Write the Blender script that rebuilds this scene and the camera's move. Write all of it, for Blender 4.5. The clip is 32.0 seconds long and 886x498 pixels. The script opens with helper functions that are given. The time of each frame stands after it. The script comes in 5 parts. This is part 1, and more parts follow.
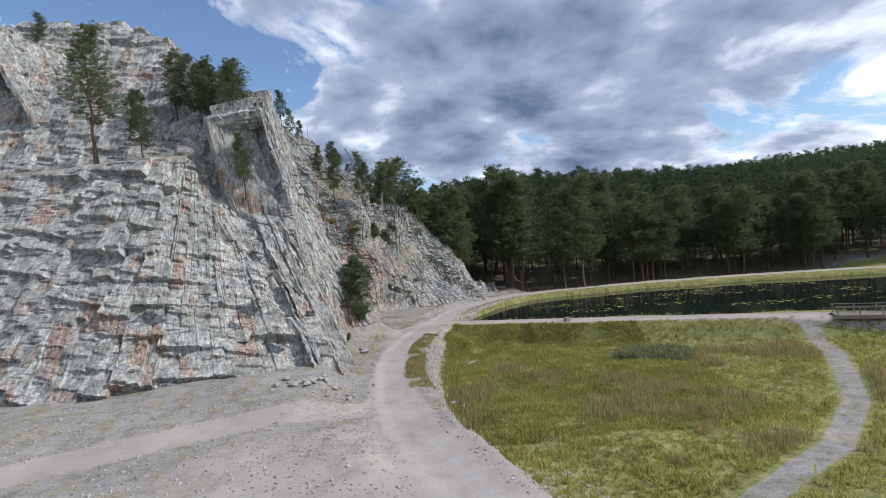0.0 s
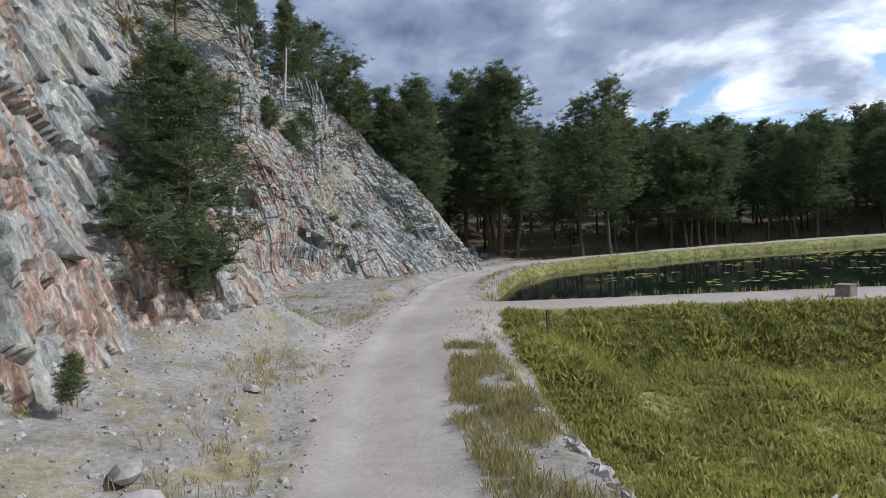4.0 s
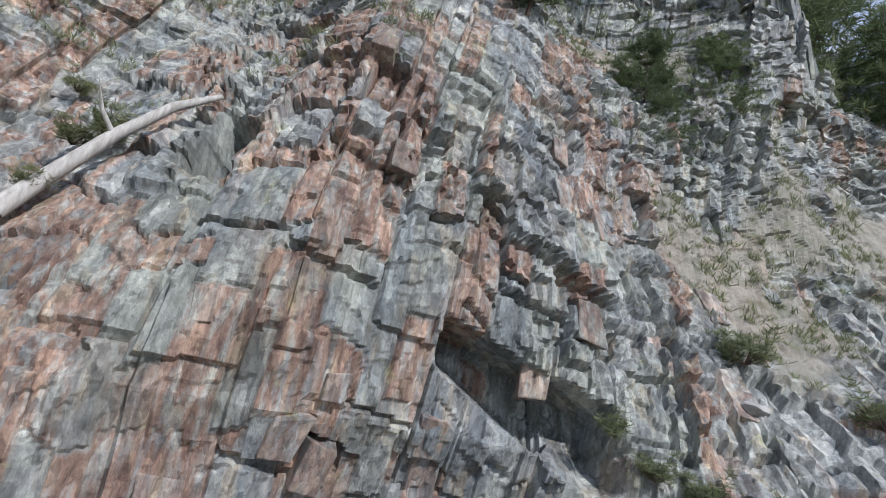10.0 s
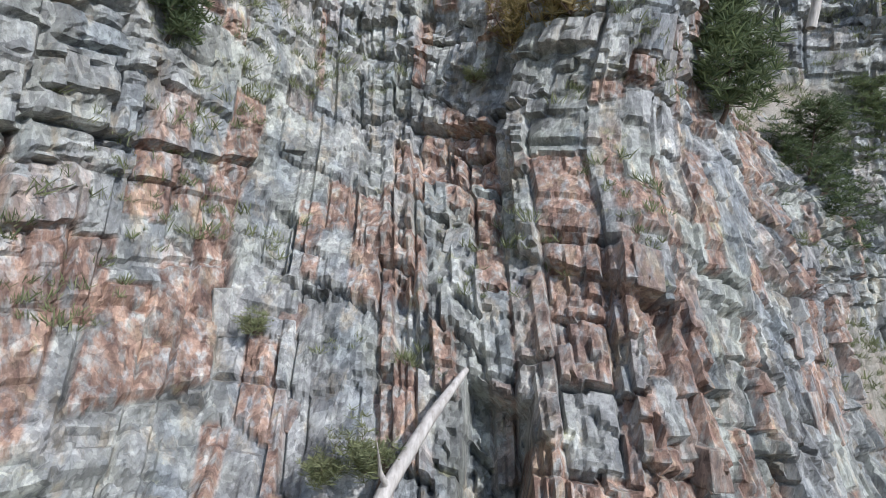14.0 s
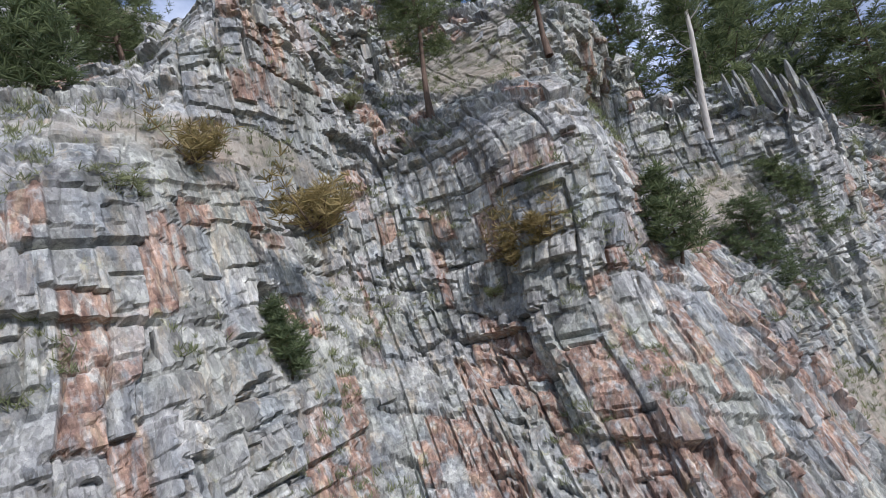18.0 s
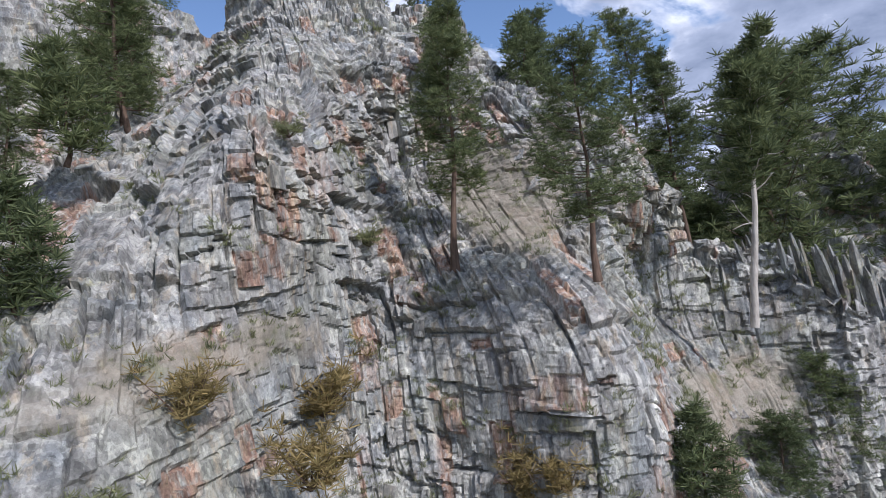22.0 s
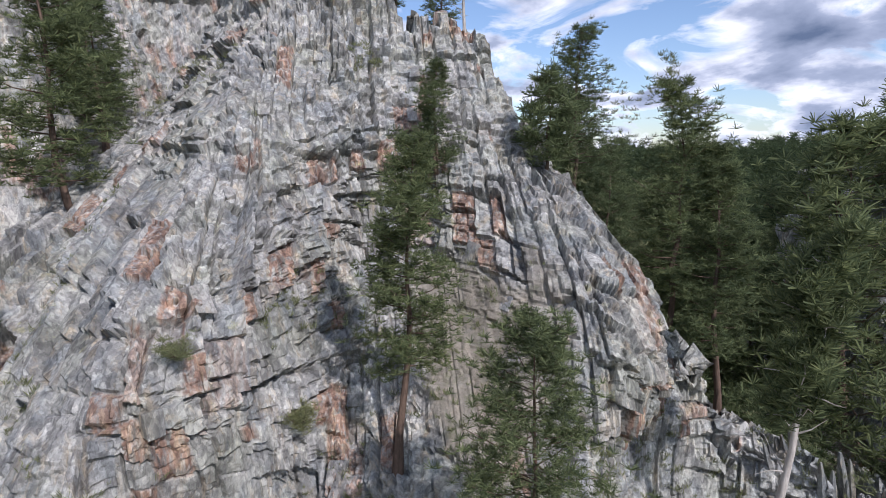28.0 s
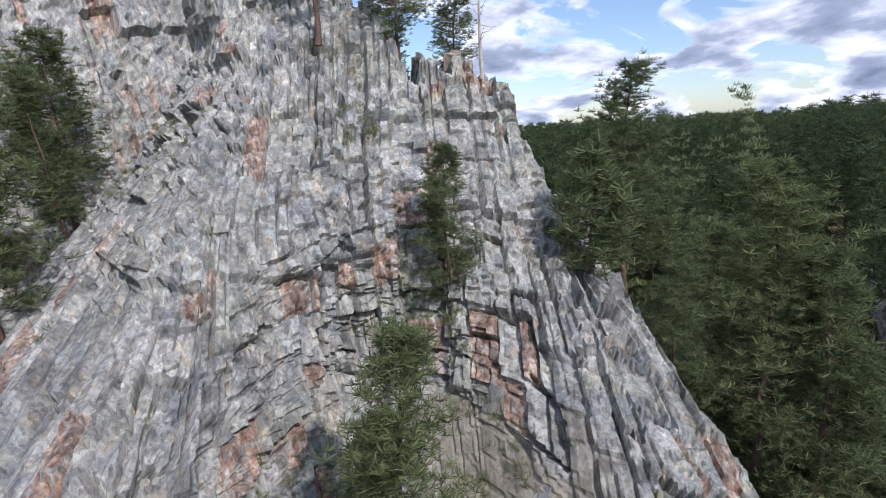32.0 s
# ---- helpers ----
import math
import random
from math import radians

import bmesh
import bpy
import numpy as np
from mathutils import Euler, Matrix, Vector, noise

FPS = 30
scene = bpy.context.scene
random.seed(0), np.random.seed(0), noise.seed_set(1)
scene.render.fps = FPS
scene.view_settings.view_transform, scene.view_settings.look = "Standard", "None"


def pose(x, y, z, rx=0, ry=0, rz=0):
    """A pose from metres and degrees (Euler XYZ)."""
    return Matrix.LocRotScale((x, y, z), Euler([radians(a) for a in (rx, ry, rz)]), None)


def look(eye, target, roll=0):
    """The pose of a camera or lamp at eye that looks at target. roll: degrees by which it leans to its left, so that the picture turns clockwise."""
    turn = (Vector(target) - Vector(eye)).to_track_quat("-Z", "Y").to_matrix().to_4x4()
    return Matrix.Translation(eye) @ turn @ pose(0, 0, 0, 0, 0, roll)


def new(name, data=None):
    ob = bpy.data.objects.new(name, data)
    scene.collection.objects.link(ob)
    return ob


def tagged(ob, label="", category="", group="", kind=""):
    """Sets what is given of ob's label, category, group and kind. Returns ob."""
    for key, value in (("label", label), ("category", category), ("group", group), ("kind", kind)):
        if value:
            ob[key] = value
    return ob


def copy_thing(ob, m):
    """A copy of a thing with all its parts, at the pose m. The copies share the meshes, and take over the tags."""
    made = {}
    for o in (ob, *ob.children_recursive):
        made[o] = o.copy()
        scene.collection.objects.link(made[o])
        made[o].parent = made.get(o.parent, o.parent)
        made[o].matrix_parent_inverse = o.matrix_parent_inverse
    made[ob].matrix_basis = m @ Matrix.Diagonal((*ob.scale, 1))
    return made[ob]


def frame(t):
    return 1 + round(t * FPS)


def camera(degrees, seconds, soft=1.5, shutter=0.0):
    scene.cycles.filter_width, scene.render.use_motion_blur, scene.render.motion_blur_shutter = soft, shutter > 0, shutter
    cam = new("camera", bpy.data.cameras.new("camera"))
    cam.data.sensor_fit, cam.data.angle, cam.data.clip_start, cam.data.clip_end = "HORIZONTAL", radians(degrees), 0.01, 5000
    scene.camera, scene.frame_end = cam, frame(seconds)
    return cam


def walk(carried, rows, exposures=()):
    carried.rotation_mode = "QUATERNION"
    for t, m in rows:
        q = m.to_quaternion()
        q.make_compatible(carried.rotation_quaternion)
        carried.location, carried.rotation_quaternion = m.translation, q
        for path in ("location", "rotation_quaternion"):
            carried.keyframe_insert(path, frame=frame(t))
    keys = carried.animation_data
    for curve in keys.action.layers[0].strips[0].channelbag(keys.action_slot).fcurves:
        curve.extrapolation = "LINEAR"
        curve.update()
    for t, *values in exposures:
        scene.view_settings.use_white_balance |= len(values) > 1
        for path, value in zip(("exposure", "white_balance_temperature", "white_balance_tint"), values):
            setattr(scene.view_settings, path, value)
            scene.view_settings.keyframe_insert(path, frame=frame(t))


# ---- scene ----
cam = camera(79.0, 32.0, soft=0.9)

PATH = [
    (0, (0.43, -1.11, 11.32), (0.74, 18.89, 11.35), -4.57),
    (0.5, (-0.82, 5.27, 8.16), (-0.22, 25.20, 6.54), -3.91),
    (1, (-1.92, 12.33, 5.79), (-0.95, 32.24, 4.14), -3.37),
    (1.5, (-2.65, 20.29, 4.25), (-1.67, 40.23, 3.01), -3.30),
    (2, (-3.12, 28.39, 3.49), (-2.46, 48.36, 2.85), -0.06),
    (2.5, (-3.57, 35.49, 3.59), (-3.13, 55.48, 3.06), 1.97),
    (3, (-3.91, 42.02, 3.94), (-3.94, 62.02, 3.72), 1.53),
    (3.5, (-5.22, 48.31, 3.86), (-3.33, 68.22, 3.68), -1.36),
    (4, (-5.45, 52.53, 4.00), (-1.70, 72.18, 3.57), -3.81),
    (4.5, (-5.21, 57.33, 3.88), (-0.83, 76.84, 3.36), -2.83),
    (6.5, (-2.46, 76.97, 1.61), (1.39, 96.59, 1.21), -3.24),
    (7, (-0.95, 80.11, 2.02), (3.18, 99.67, 1.34), -1.17),
    (7.5, (1.64, 84.71, 1.12), (1.31, 104.70, 1.32), -0.82),
    (8, (0.07, 91.55, 1.59), (-8.73, 109.15, 5.17), 1.57),
    (8.5, (-0.78, 92.53, 2.33), (-11.23, 108.93, 7.03), 5.02),
    (9, (-1.76, 92.91, 3.13), (-13.25, 108.32, 8.64), 8.68),
    (9.5, (-2.52, 93.03, 3.98), (-15.06, 107.66, 9.36), 10.71),
    (10, (-3.22, 92.97, 4.71), (-16.46, 107.12, 9.65), 11.20),
    (10.5, (-3.95, 92.64, 5.42), (-17.61, 106.53, 9.94), 11.44),
    (11, (-4.64, 92.18, 6.15), (-18.57, 105.92, 10.26), 10.91),
    (11.5, (-5.21, 91.66, 6.98), (-19.18, 105.56, 10.40), 11.13),
    (12, (-5.74, 91.26, 7.59), (-19.43, 105.60, 10.21), 10.03),
    (12.5, (-6.35, 90.81, 8.22), (-19.66, 105.64, 10.01), 9.25),
    (13, (-7.07, 90.31, 8.99), (-19.92, 105.59, 10.19), 9.30),
    (13.5, (-7.85, 89.85, 9.96), (-20.13, 105.63, 10.46), 9.10),
    (14, (-8.52, 89.53, 10.82), (-20.29, 105.69, 11.03), 7.63),
    (14.5, (-9.09, 89.38, 11.60), (-20.06, 106.10, 11.47), 4.95),
    (15, (-9.54, 89.21, 12.42), (-19.58, 106.49, 11.81), 1.52),
    (15.5, (-10.05, 89.01, 13.17), (-19.13, 106.80, 12.10), -2.32),
    (17.5, (-7.17, 85.78, 13.48), (-18.43, 102.05, 16.38), -12.42),
    (18, (-7.54, 85.56, 14.46), (-18.67, 101.97, 17.05), -12.78),
    (18.5, (-7.75, 85.47, 15.43), (-18.81, 101.96, 17.77), -12.58),
    (19, (-7.85, 85.46, 16.39), (-18.84, 102.05, 18.47), -12.46),
    (19.5, (-8.06, 85.55, 17.30), (-19.01, 102.18, 19.23), -12.40),
    (20, (-8.12, 85.73, 18.27), (-19.10, 102.36, 20.00), -11.49),
    (20.5, (-8.06, 85.93, 19.25), (-19.13, 102.52, 20.78), -10.37),
    (21, (-7.92, 86.19, 20.27), (-19.14, 102.70, 21.47), -8.87),
    (21.5, (-7.74, 86.46, 21.21), (-19.13, 102.88, 22.12), -7.26),
    (22, (-7.55, 86.77, 22.11), (-19.10, 103.09, 22.73), -5.71),
    (22.5, (-7.35, 87.07, 23.04), (-19.08, 103.27, 23.40), -3.52),
    (23, (-7.09, 87.44, 23.85), (-19.01, 103.50, 23.70), -2.74),
    (23.5, (-6.92, 87.82, 24.66), (-18.98, 103.76, 23.93), -2.27),
    (24, (-6.79, 88.22, 25.48), (-18.99, 104.03, 24.44), -1.55),
    (24.5, (-6.68, 88.59, 26.34), (-19.02, 104.27, 25.04), -0.37),
    (26.5, (-6.56, 90.86, 29.11), (-19.64, 105.67, 26.01), -0.11),
    (27, (-6.69, 91.30, 29.78), (-19.84, 106.00, 26.45), -0.25),
    (27.5, (-6.99, 91.92, 30.22), (-20.23, 106.55, 26.95), -0.25),
    (28, (-7.32, 92.46, 30.77), (-20.64, 107.01, 27.43), -0.48),
    (28.5, (-7.65, 92.95, 31.31), (-21.03, 107.42, 27.91), -0.57),
    (29, (-7.94, 93.49, 31.86), (-21.44, 107.81, 28.33), -0.94),
    (29.5, (-8.31, 94.02, 32.38), (-21.89, 108.24, 28.73), -1.20),
    (30, (-8.71, 94.53, 32.88), (-22.35, 108.66, 29.10), -1.47),
    (30.5, (-9.12, 95.03, 33.36), (-22.83, 109.06, 29.46), -1.73),
    (31, (-9.52, 95.53, 33.86), (-23.31, 109.44, 29.79), -1.97),
    (31.5, (-10.00, 96.19, 34.26), (-23.92, 109.93, 30.11), -2.22),
    (32, (-10.46, 96.80, 34.68), (-24.52, 110.37, 30.41), -2.70),
]
walk(cam, [(t, look(eye, target, roll)) for t, eye, target, roll in PATH], [(0, 0.0, 6000, 12), (3, -0.05, 5930, 11), (7, -0.03, 5800, 11), (8, -0.12, 5750, 12), (9.5, 0.03, 5700, 11), (12, 0.28, 5700, 12), (15, 0.33, 5700, 12), (18, 0.2, 5780, 16), (21, 0.14, 5850, 17), (24, 0.1, 5880, 18), (27, 0.06, 5960, 19), (32, 0.08, 5920, 18)])

# ---- world, sun, exposure ----
SUN_DIR = Vector((0.74, -0.16, 0.67)).normalized()
scene.view_settings.exposure = 0.0


def build_world():
    w = bpy.data.worlds.new("sky")
    scene.world = w
    w.use_nodes = True
    nt = w.node_tree
    nt.nodes.clear()
    n = nt.nodes.new
    out, bg = n("ShaderNodeOutputWorld"), n("ShaderNodeBackground")
    sky = n("ShaderNodeTexSky")
    sky.sky_type, sky.sun_disc = "NISHITA", False
    sky.sun_elevation = math.asin(SUN_DIR.z)
    sky.sun_rotation = math.atan2(SUN_DIR.x, SUN_DIR.y)
    sky.air_density, sky.dust_density = 1.0, 0.6
    tint = n("ShaderNodeMix")
    tint.data_type, tint.blend_type = "RGBA", "MULTIPLY"
    tint.inputs[0].default_value = 1.0
    tint.inputs[7].default_value = (0.13, 0.135, 0.14, 1)
    nt.links.new(sky.outputs[0], tint.inputs[6])
    # clouds lie on a flat layer above the valley
    tc, sep = n("ShaderNodeTexCoord"), n("ShaderNodeSeparateXYZ")
    nt.links.new(tc.outputs["Generated"], sep.inputs[0])
    zc = n("ShaderNodeMath")
    zc.operation = "ADD"
    zc.inputs[1].default_value = 0.30
    zm = n("ShaderNodeMath")
    zm.operation = "MAXIMUM"
    zm.inputs[1].default_value = 0.05
    nt.links.new(sep.outputs[2], zc.inputs[0])
    nt.links.new(zc.outputs[0], zm.inputs[0])
    div = n("ShaderNodeVectorMath")
    div.operation = "DIVIDE"
    comb = n("ShaderNodeCombineXYZ")
    for i in range(3):
        nt.links.new(zm.outputs[0], comb.inputs[i])
    nt.links.new(tc.outputs["Generated"], div.inputs[0])
    nt.links.new(comb.outputs[0], div.inputs[1])
    flat = n("ShaderNodeVectorMath")
    flat.operation = "MULTIPLY"
    flat.inputs[1].default_value = (1, 1, 0)
    nt.links.new(div.outputs[0], flat.inputs[0])
    off = n("ShaderNodeVectorMath")
    off.operation = "ADD"
    off.inputs[1].default_value = (3.1, 0.4, 0)
    nt.links.new(flat.outputs[0], off.inputs[0])
    big, fine = n("ShaderNodeTexNoise"), n("ShaderNodeTexNoise")
    big.inputs["Scale"].default_value, big.inputs["Detail"].default_value = 2.1, 11
    big.inputs["Roughness"].default_value = 0.56
    big.inputs["Distortion"].default_value = 0.6
    fine.inputs["Scale"].default_value, fine.inputs["Detail"].default_value = 4.2, 8
    nt.links.new(off.outputs[0], big.inputs["Vector"])
    nt.links.new(off.outputs[0], fine.inputs["Vector"])
    cover = n("ShaderNodeValToRGB")
    cover.color_ramp.elements[0].position = 0.43
    cover.color_ramp.elements[1].position = 0.50
    shade = n("ShaderNodeValToRGB")
    cr = shade.color_ramp
    cr.elements[0].position, cr.elements[0].color = 0.42, (1.2, 1.22, 1.25, 1)
    cr.elements[1].position, cr.elements[1].color = 0.72, (0.14, 0.19, 0.29, 1)
    e = cr.elements.new(0.55)
    e.color = (0.42, 0.48, 0.60, 1)
    mixn = n("ShaderNodeMath")
    mixn.operation = "MULTIPLY_ADD"
    mixn.inputs[1].default_value, mixn.inputs[2].default_value = 0.5, 0.0
    nt.links.new(big.outputs[0], mixn.inputs[0])
    addn = n("ShaderNodeMath")
    addn.operation = "MULTIPLY_ADD"
    addn.inputs[1].default_value = 0.5
    nt.links.new(fine.outputs[0], addn.inputs[0])
    nt.links.new(mixn.outputs[0], addn.inputs[2])
    # one heavy cloud stands over the end of the valley
    dot = n("ShaderNodeVectorMath")
    dot.operation = "DOT_PRODUCT"
    dot.inputs[1].default_value = Vector((0.16, 0.88, 0.40)).normalized()
    nrm = n("ShaderNodeVectorMath")
    nrm.operation = "NORMALIZE"
    nt.links.new(tc.outputs["Generated"], nrm.inputs[0])
    nt.links.new(nrm.outputs[0], dot.inputs[0])
    mass = n("ShaderNodeMapRange")
    mass.inputs["From Min"].default_value, mass.inputs["From Max"].default_value = 0.87, 0.985
    mass.inputs["To Min"].default_value, mass.inputs["To Max"].default_value = -0.04, 0.125
    nt.links.new(dot.outputs["Value"], mass.inputs[0])
    for src, dst in ((big, cover), (addn, shade)):
        add = n("ShaderNodeMath")
        add.operation = "ADD"
        nt.links.new(src.outputs[0], add.inputs[0])
        nt.links.new(mass.outputs[0], add.inputs[1])
        nt.links.new(add.outputs[0], dst.inputs[0])
    mix = n("ShaderNodeMix")
    mix.data_type = "RGBA"
    nt.links.new(cover.outputs[0], mix.inputs[0])
    nt.links.new(tint.outputs[2], mix.inputs[6])
    nt.links.new(shade.outputs[0], mix.inputs[7])
    nt.links.new(mix.outputs[2], bg.inputs[0])
    bg.inputs[1].default_value = 1.0
    nt.links.new(bg.outputs[0], out.inputs[0])


build_world()
sun = new("sun", bpy.data.lights.new("sun", "SUN"))
sun.data.energy, sun.data.angle, sun.data.color = 4.0, radians(0.6), (1.0, 0.95, 0.87)
sun.matrix_world = look((0, 0, 80), Vector((0, 0, 80)) - SUN_DIR)


# ---- materials ----
def material(name, rough=0.9, spec=0.2):
    m = bpy.data.materials.new(name)
    m.use_nodes = True
    b = m.node_tree.nodes["Principled BSDF"]
    b.inputs["Roughness"].default_value = rough
    b.inputs["Specular IOR Level"].default_value = spec
    return m, m.node_tree, b


def noise_tex(nt, scale, detail=5, rough=0.55, vector=None, stretch=None):
    n = nt.nodes.new("ShaderNodeTexNoise")
    n.inputs["Scale"].default_value, n.inputs["Detail"].default_value, n.inputs["Roughness"].default_value = scale, detail, rough
    if vector is None:
        vector = nt.nodes.new("ShaderNodeNewGeometry").outputs["Position"]
    if stretch:
        mp = nt.nodes.new("ShaderNodeMapping")
        mp.inputs["Scale"].default_value = stretch[0]
        mp.inputs["Rotation"].default_value = [radians(a) for a in stretch[1]]
        nt.links.new(vector, mp.inputs[0])
        vector = mp.outputs[0]
    nt.links.new(vector, n.inputs["Vector"])
    return n.outputs[0]


def ramp(nt, fac, stops):
    r = nt.nodes.new("ShaderNodeValToRGB")
    el = r.color_ramp.elements
    while len(el) < len(stops):
        el.new(0.5)
    for e, (p, c) in zip(el, stops):
        e.position, e.color = p, (*c, 1)
    nt.links.new(fac, r.inputs[0])
    return r.outputs[0]


def mixc(nt, fac, a, b, mode="MIX"):
    m = nt.nodes.new("ShaderNodeMix")
    m.data_type, m.blend_type = "RGBA", mode
    for sock, v in ((0, fac), (6, a), (7, b)):
        if isinstance(v, (int, float)):
            m.inputs[sock].default_value = v
        elif isinstance(v, tuple):
            m.inputs[sock].default_value = (*v, 1)
        else:
            nt.links.new(v, m.inputs[sock])
    return m.outputs[2]


def bump(nt, b, height, strength, dist):
    n = nt.nodes.new("ShaderNodeBump")
    n.inputs["Strength"].default_value, n.inputs["Distance"].default_value = strength, dist
    nt.links.new(height, n.inputs["Height"])
    nt.links.new(n.outputs[0], b.inputs["Normal"])


def attr(nt, name):
    a = nt.nodes.new("ShaderNodeAttribute")
    a.attribute_name = name
    s = nt.nodes.new("ShaderNodeSeparateColor")
    nt.links.new(a.outputs["Color"], s.inputs[0])
    return s.outputs


def rock_material():
    m, nt, b = material("rock", 0.8, 0.3)
    tone, red, soil = attr(nt, "rock")[:3]
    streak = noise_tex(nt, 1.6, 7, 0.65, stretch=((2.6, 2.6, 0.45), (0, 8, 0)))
    patch = noise_tex(nt, 0.35, 5, 0.6)
    grain = noise_tex(nt, 24, 8, 0.75)
    grey = ramp(nt, tone, [(0.12, (0.155, 0.152, 0.148)), (0.34, (0.30, 0.295, 0.284)), (0.55, (0.40, 0.393, 0.376)), (0.8, (0.49, 0.48, 0.46))])
    col = mixc(nt, ramp(nt, patch, [(0.42, (0, 0, 0)), (0.62, (0.5, 0.5, 0.5))]), grey, (0.30, 0.31, 0.25))
    slate = ramp(nt, noise_tex(nt, 0.8, 4, 0.5, stretch=((1.8, 1.8, 0.5), (0, 10, 30))), [(0.50, (0, 0, 0)), (0.62, (0.5, 0.5, 0.5))])
    col = mixc(nt, slate, col, (0.19, 0.215, 0.24))
    rusty = ramp(nt, streak, [(0.3, (0.14, 0.085, 0.07)), (0.44, (0.25, 0.15, 0.112)), (0.58, (0.37, 0.24, 0.175)), (0.75, (0.47, 0.41, 0.37))])
    col = mixc(nt, mixc(nt, 1.0, red, ramp(nt, noise_tex(nt, 2.2, 6, 0.6, stretch=((2.8, 2.8, 0.5), (0, 14, 35))), [(0.37, (0.1, 0.1, 0.1)), (0.53, (0.95, 0.95, 0.95))]), "MULTIPLY"), col, rusty)
    col = mixc(nt, ramp(nt, noise_tex(nt, 1.3, 6, 0.65, stretch=((2.0, 2.0, 0.35), (0, 6, 20))), [(0.54, (0, 0, 0)), (0.66, (0.5, 0.5, 0.5))]), col, (0.43, 0.34, 0.225))
    lichen = ramp(nt, noise_tex(nt, 1.1, 6, 0.7), [(0.63, (0, 0, 0)), (0.70, (0.55, 0.55, 0.55))])
    col = mixc(nt, lichen, col, (0.40, 0.385, 0.20))
    speck = noise_tex(nt, 7, 9, 0.8, stretch=((1.6, 1.6, 0.8), (0, 8, 0)))
    col = mixc(nt, 1.0, col, ramp(nt, grain, [(0.3, (0.8, 0.8, 0.8)), (0.52, (1, 1, 1)), (0.72, (1.18, 1.18, 1.18))]), "MULTIPLY")
    col = mixc(nt, 1.0, col, ramp(nt, speck, [(0.32, (0.66, 0.66, 0.66)), (0.48, (1.0, 1.0, 1.0)), (0.68, (1.17, 1.17, 1.17))]), "MULTIPLY")
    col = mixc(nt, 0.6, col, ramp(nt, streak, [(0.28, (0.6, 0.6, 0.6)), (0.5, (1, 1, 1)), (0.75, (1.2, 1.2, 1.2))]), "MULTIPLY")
    # slabs of differing tone, finer than the mesh
    heights = []
    for stretch, turn, lo, hi in (((2.4, 2.4, 0.9), (0, 9, 38), 0.72, 1.22), ((5.5, 5.5, 2.0), (0, 7, 38), 0.70, 1.22), ((13.0, 13.0, 5.5), (0, -12, 38), 0.74, 1.2)):
        vor = nt.nodes.new("ShaderNodeTexVoronoi")
        vor.distance = "CHEBYCHEV"
        vor.inputs["Scale"].default_value = 1.0
        mp = nt.nodes.new("ShaderNodeMapping")
        mp.inputs["Scale"].default_value, mp.inputs["Rotation"].default_value = stretch, [radians(v) for v in turn]
        nt.links.new(nt.nodes.new("ShaderNodeNewGeometry").outputs["Position"], mp.inputs[0])
        nt.links.new(mp.outputs[0], vor.inputs["Vector"])
        sep = nt.nodes.new("ShaderNodeSeparateColor")
        nt.links.new(vor.outputs["Color"], sep.inputs[0])
        heights.append(sep.outputs[0])
        col = mixc(nt, 1.0, col, ramp(nt, sep.outputs[1], [(0.0, (lo, lo, lo)), (0.5, (1, 1, 1)), (1.0, (hi, hi, hi * 0.98))]), "MULTIPLY")
    earth = ramp(nt, noise_tex(nt, 1.4, 8, 0.7), [(0.36, (0.20, 0.20, 0.115)), (0.46, (0.27, 0.24, 0.19)), (0.56, (0.36, 0.315, 0.25)), (0.7, (0.42, 0.375, 0.31))])
    col = mixc(nt, mixc(nt, 1.0, soil, (0.85, 0.85, 0.85), "MULTIPLY"), col, mixc(nt, 0.6, earth, ramp(nt, grain, [(0.3, (0.75, 0.75, 0.75)), (0.7, (1.2, 1.2, 1.2))]), "MULTIPLY"))
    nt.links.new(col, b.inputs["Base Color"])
    # splintered plates
    h = mixc(nt, 0.45, mixc(nt, 0.4, mixc(nt, 0.4, heights[0], heights[1]), heights[2]), mixc(nt, 0.6, streak, speck))
    bump(nt, b, h, 1.0, 0.19)
    return m


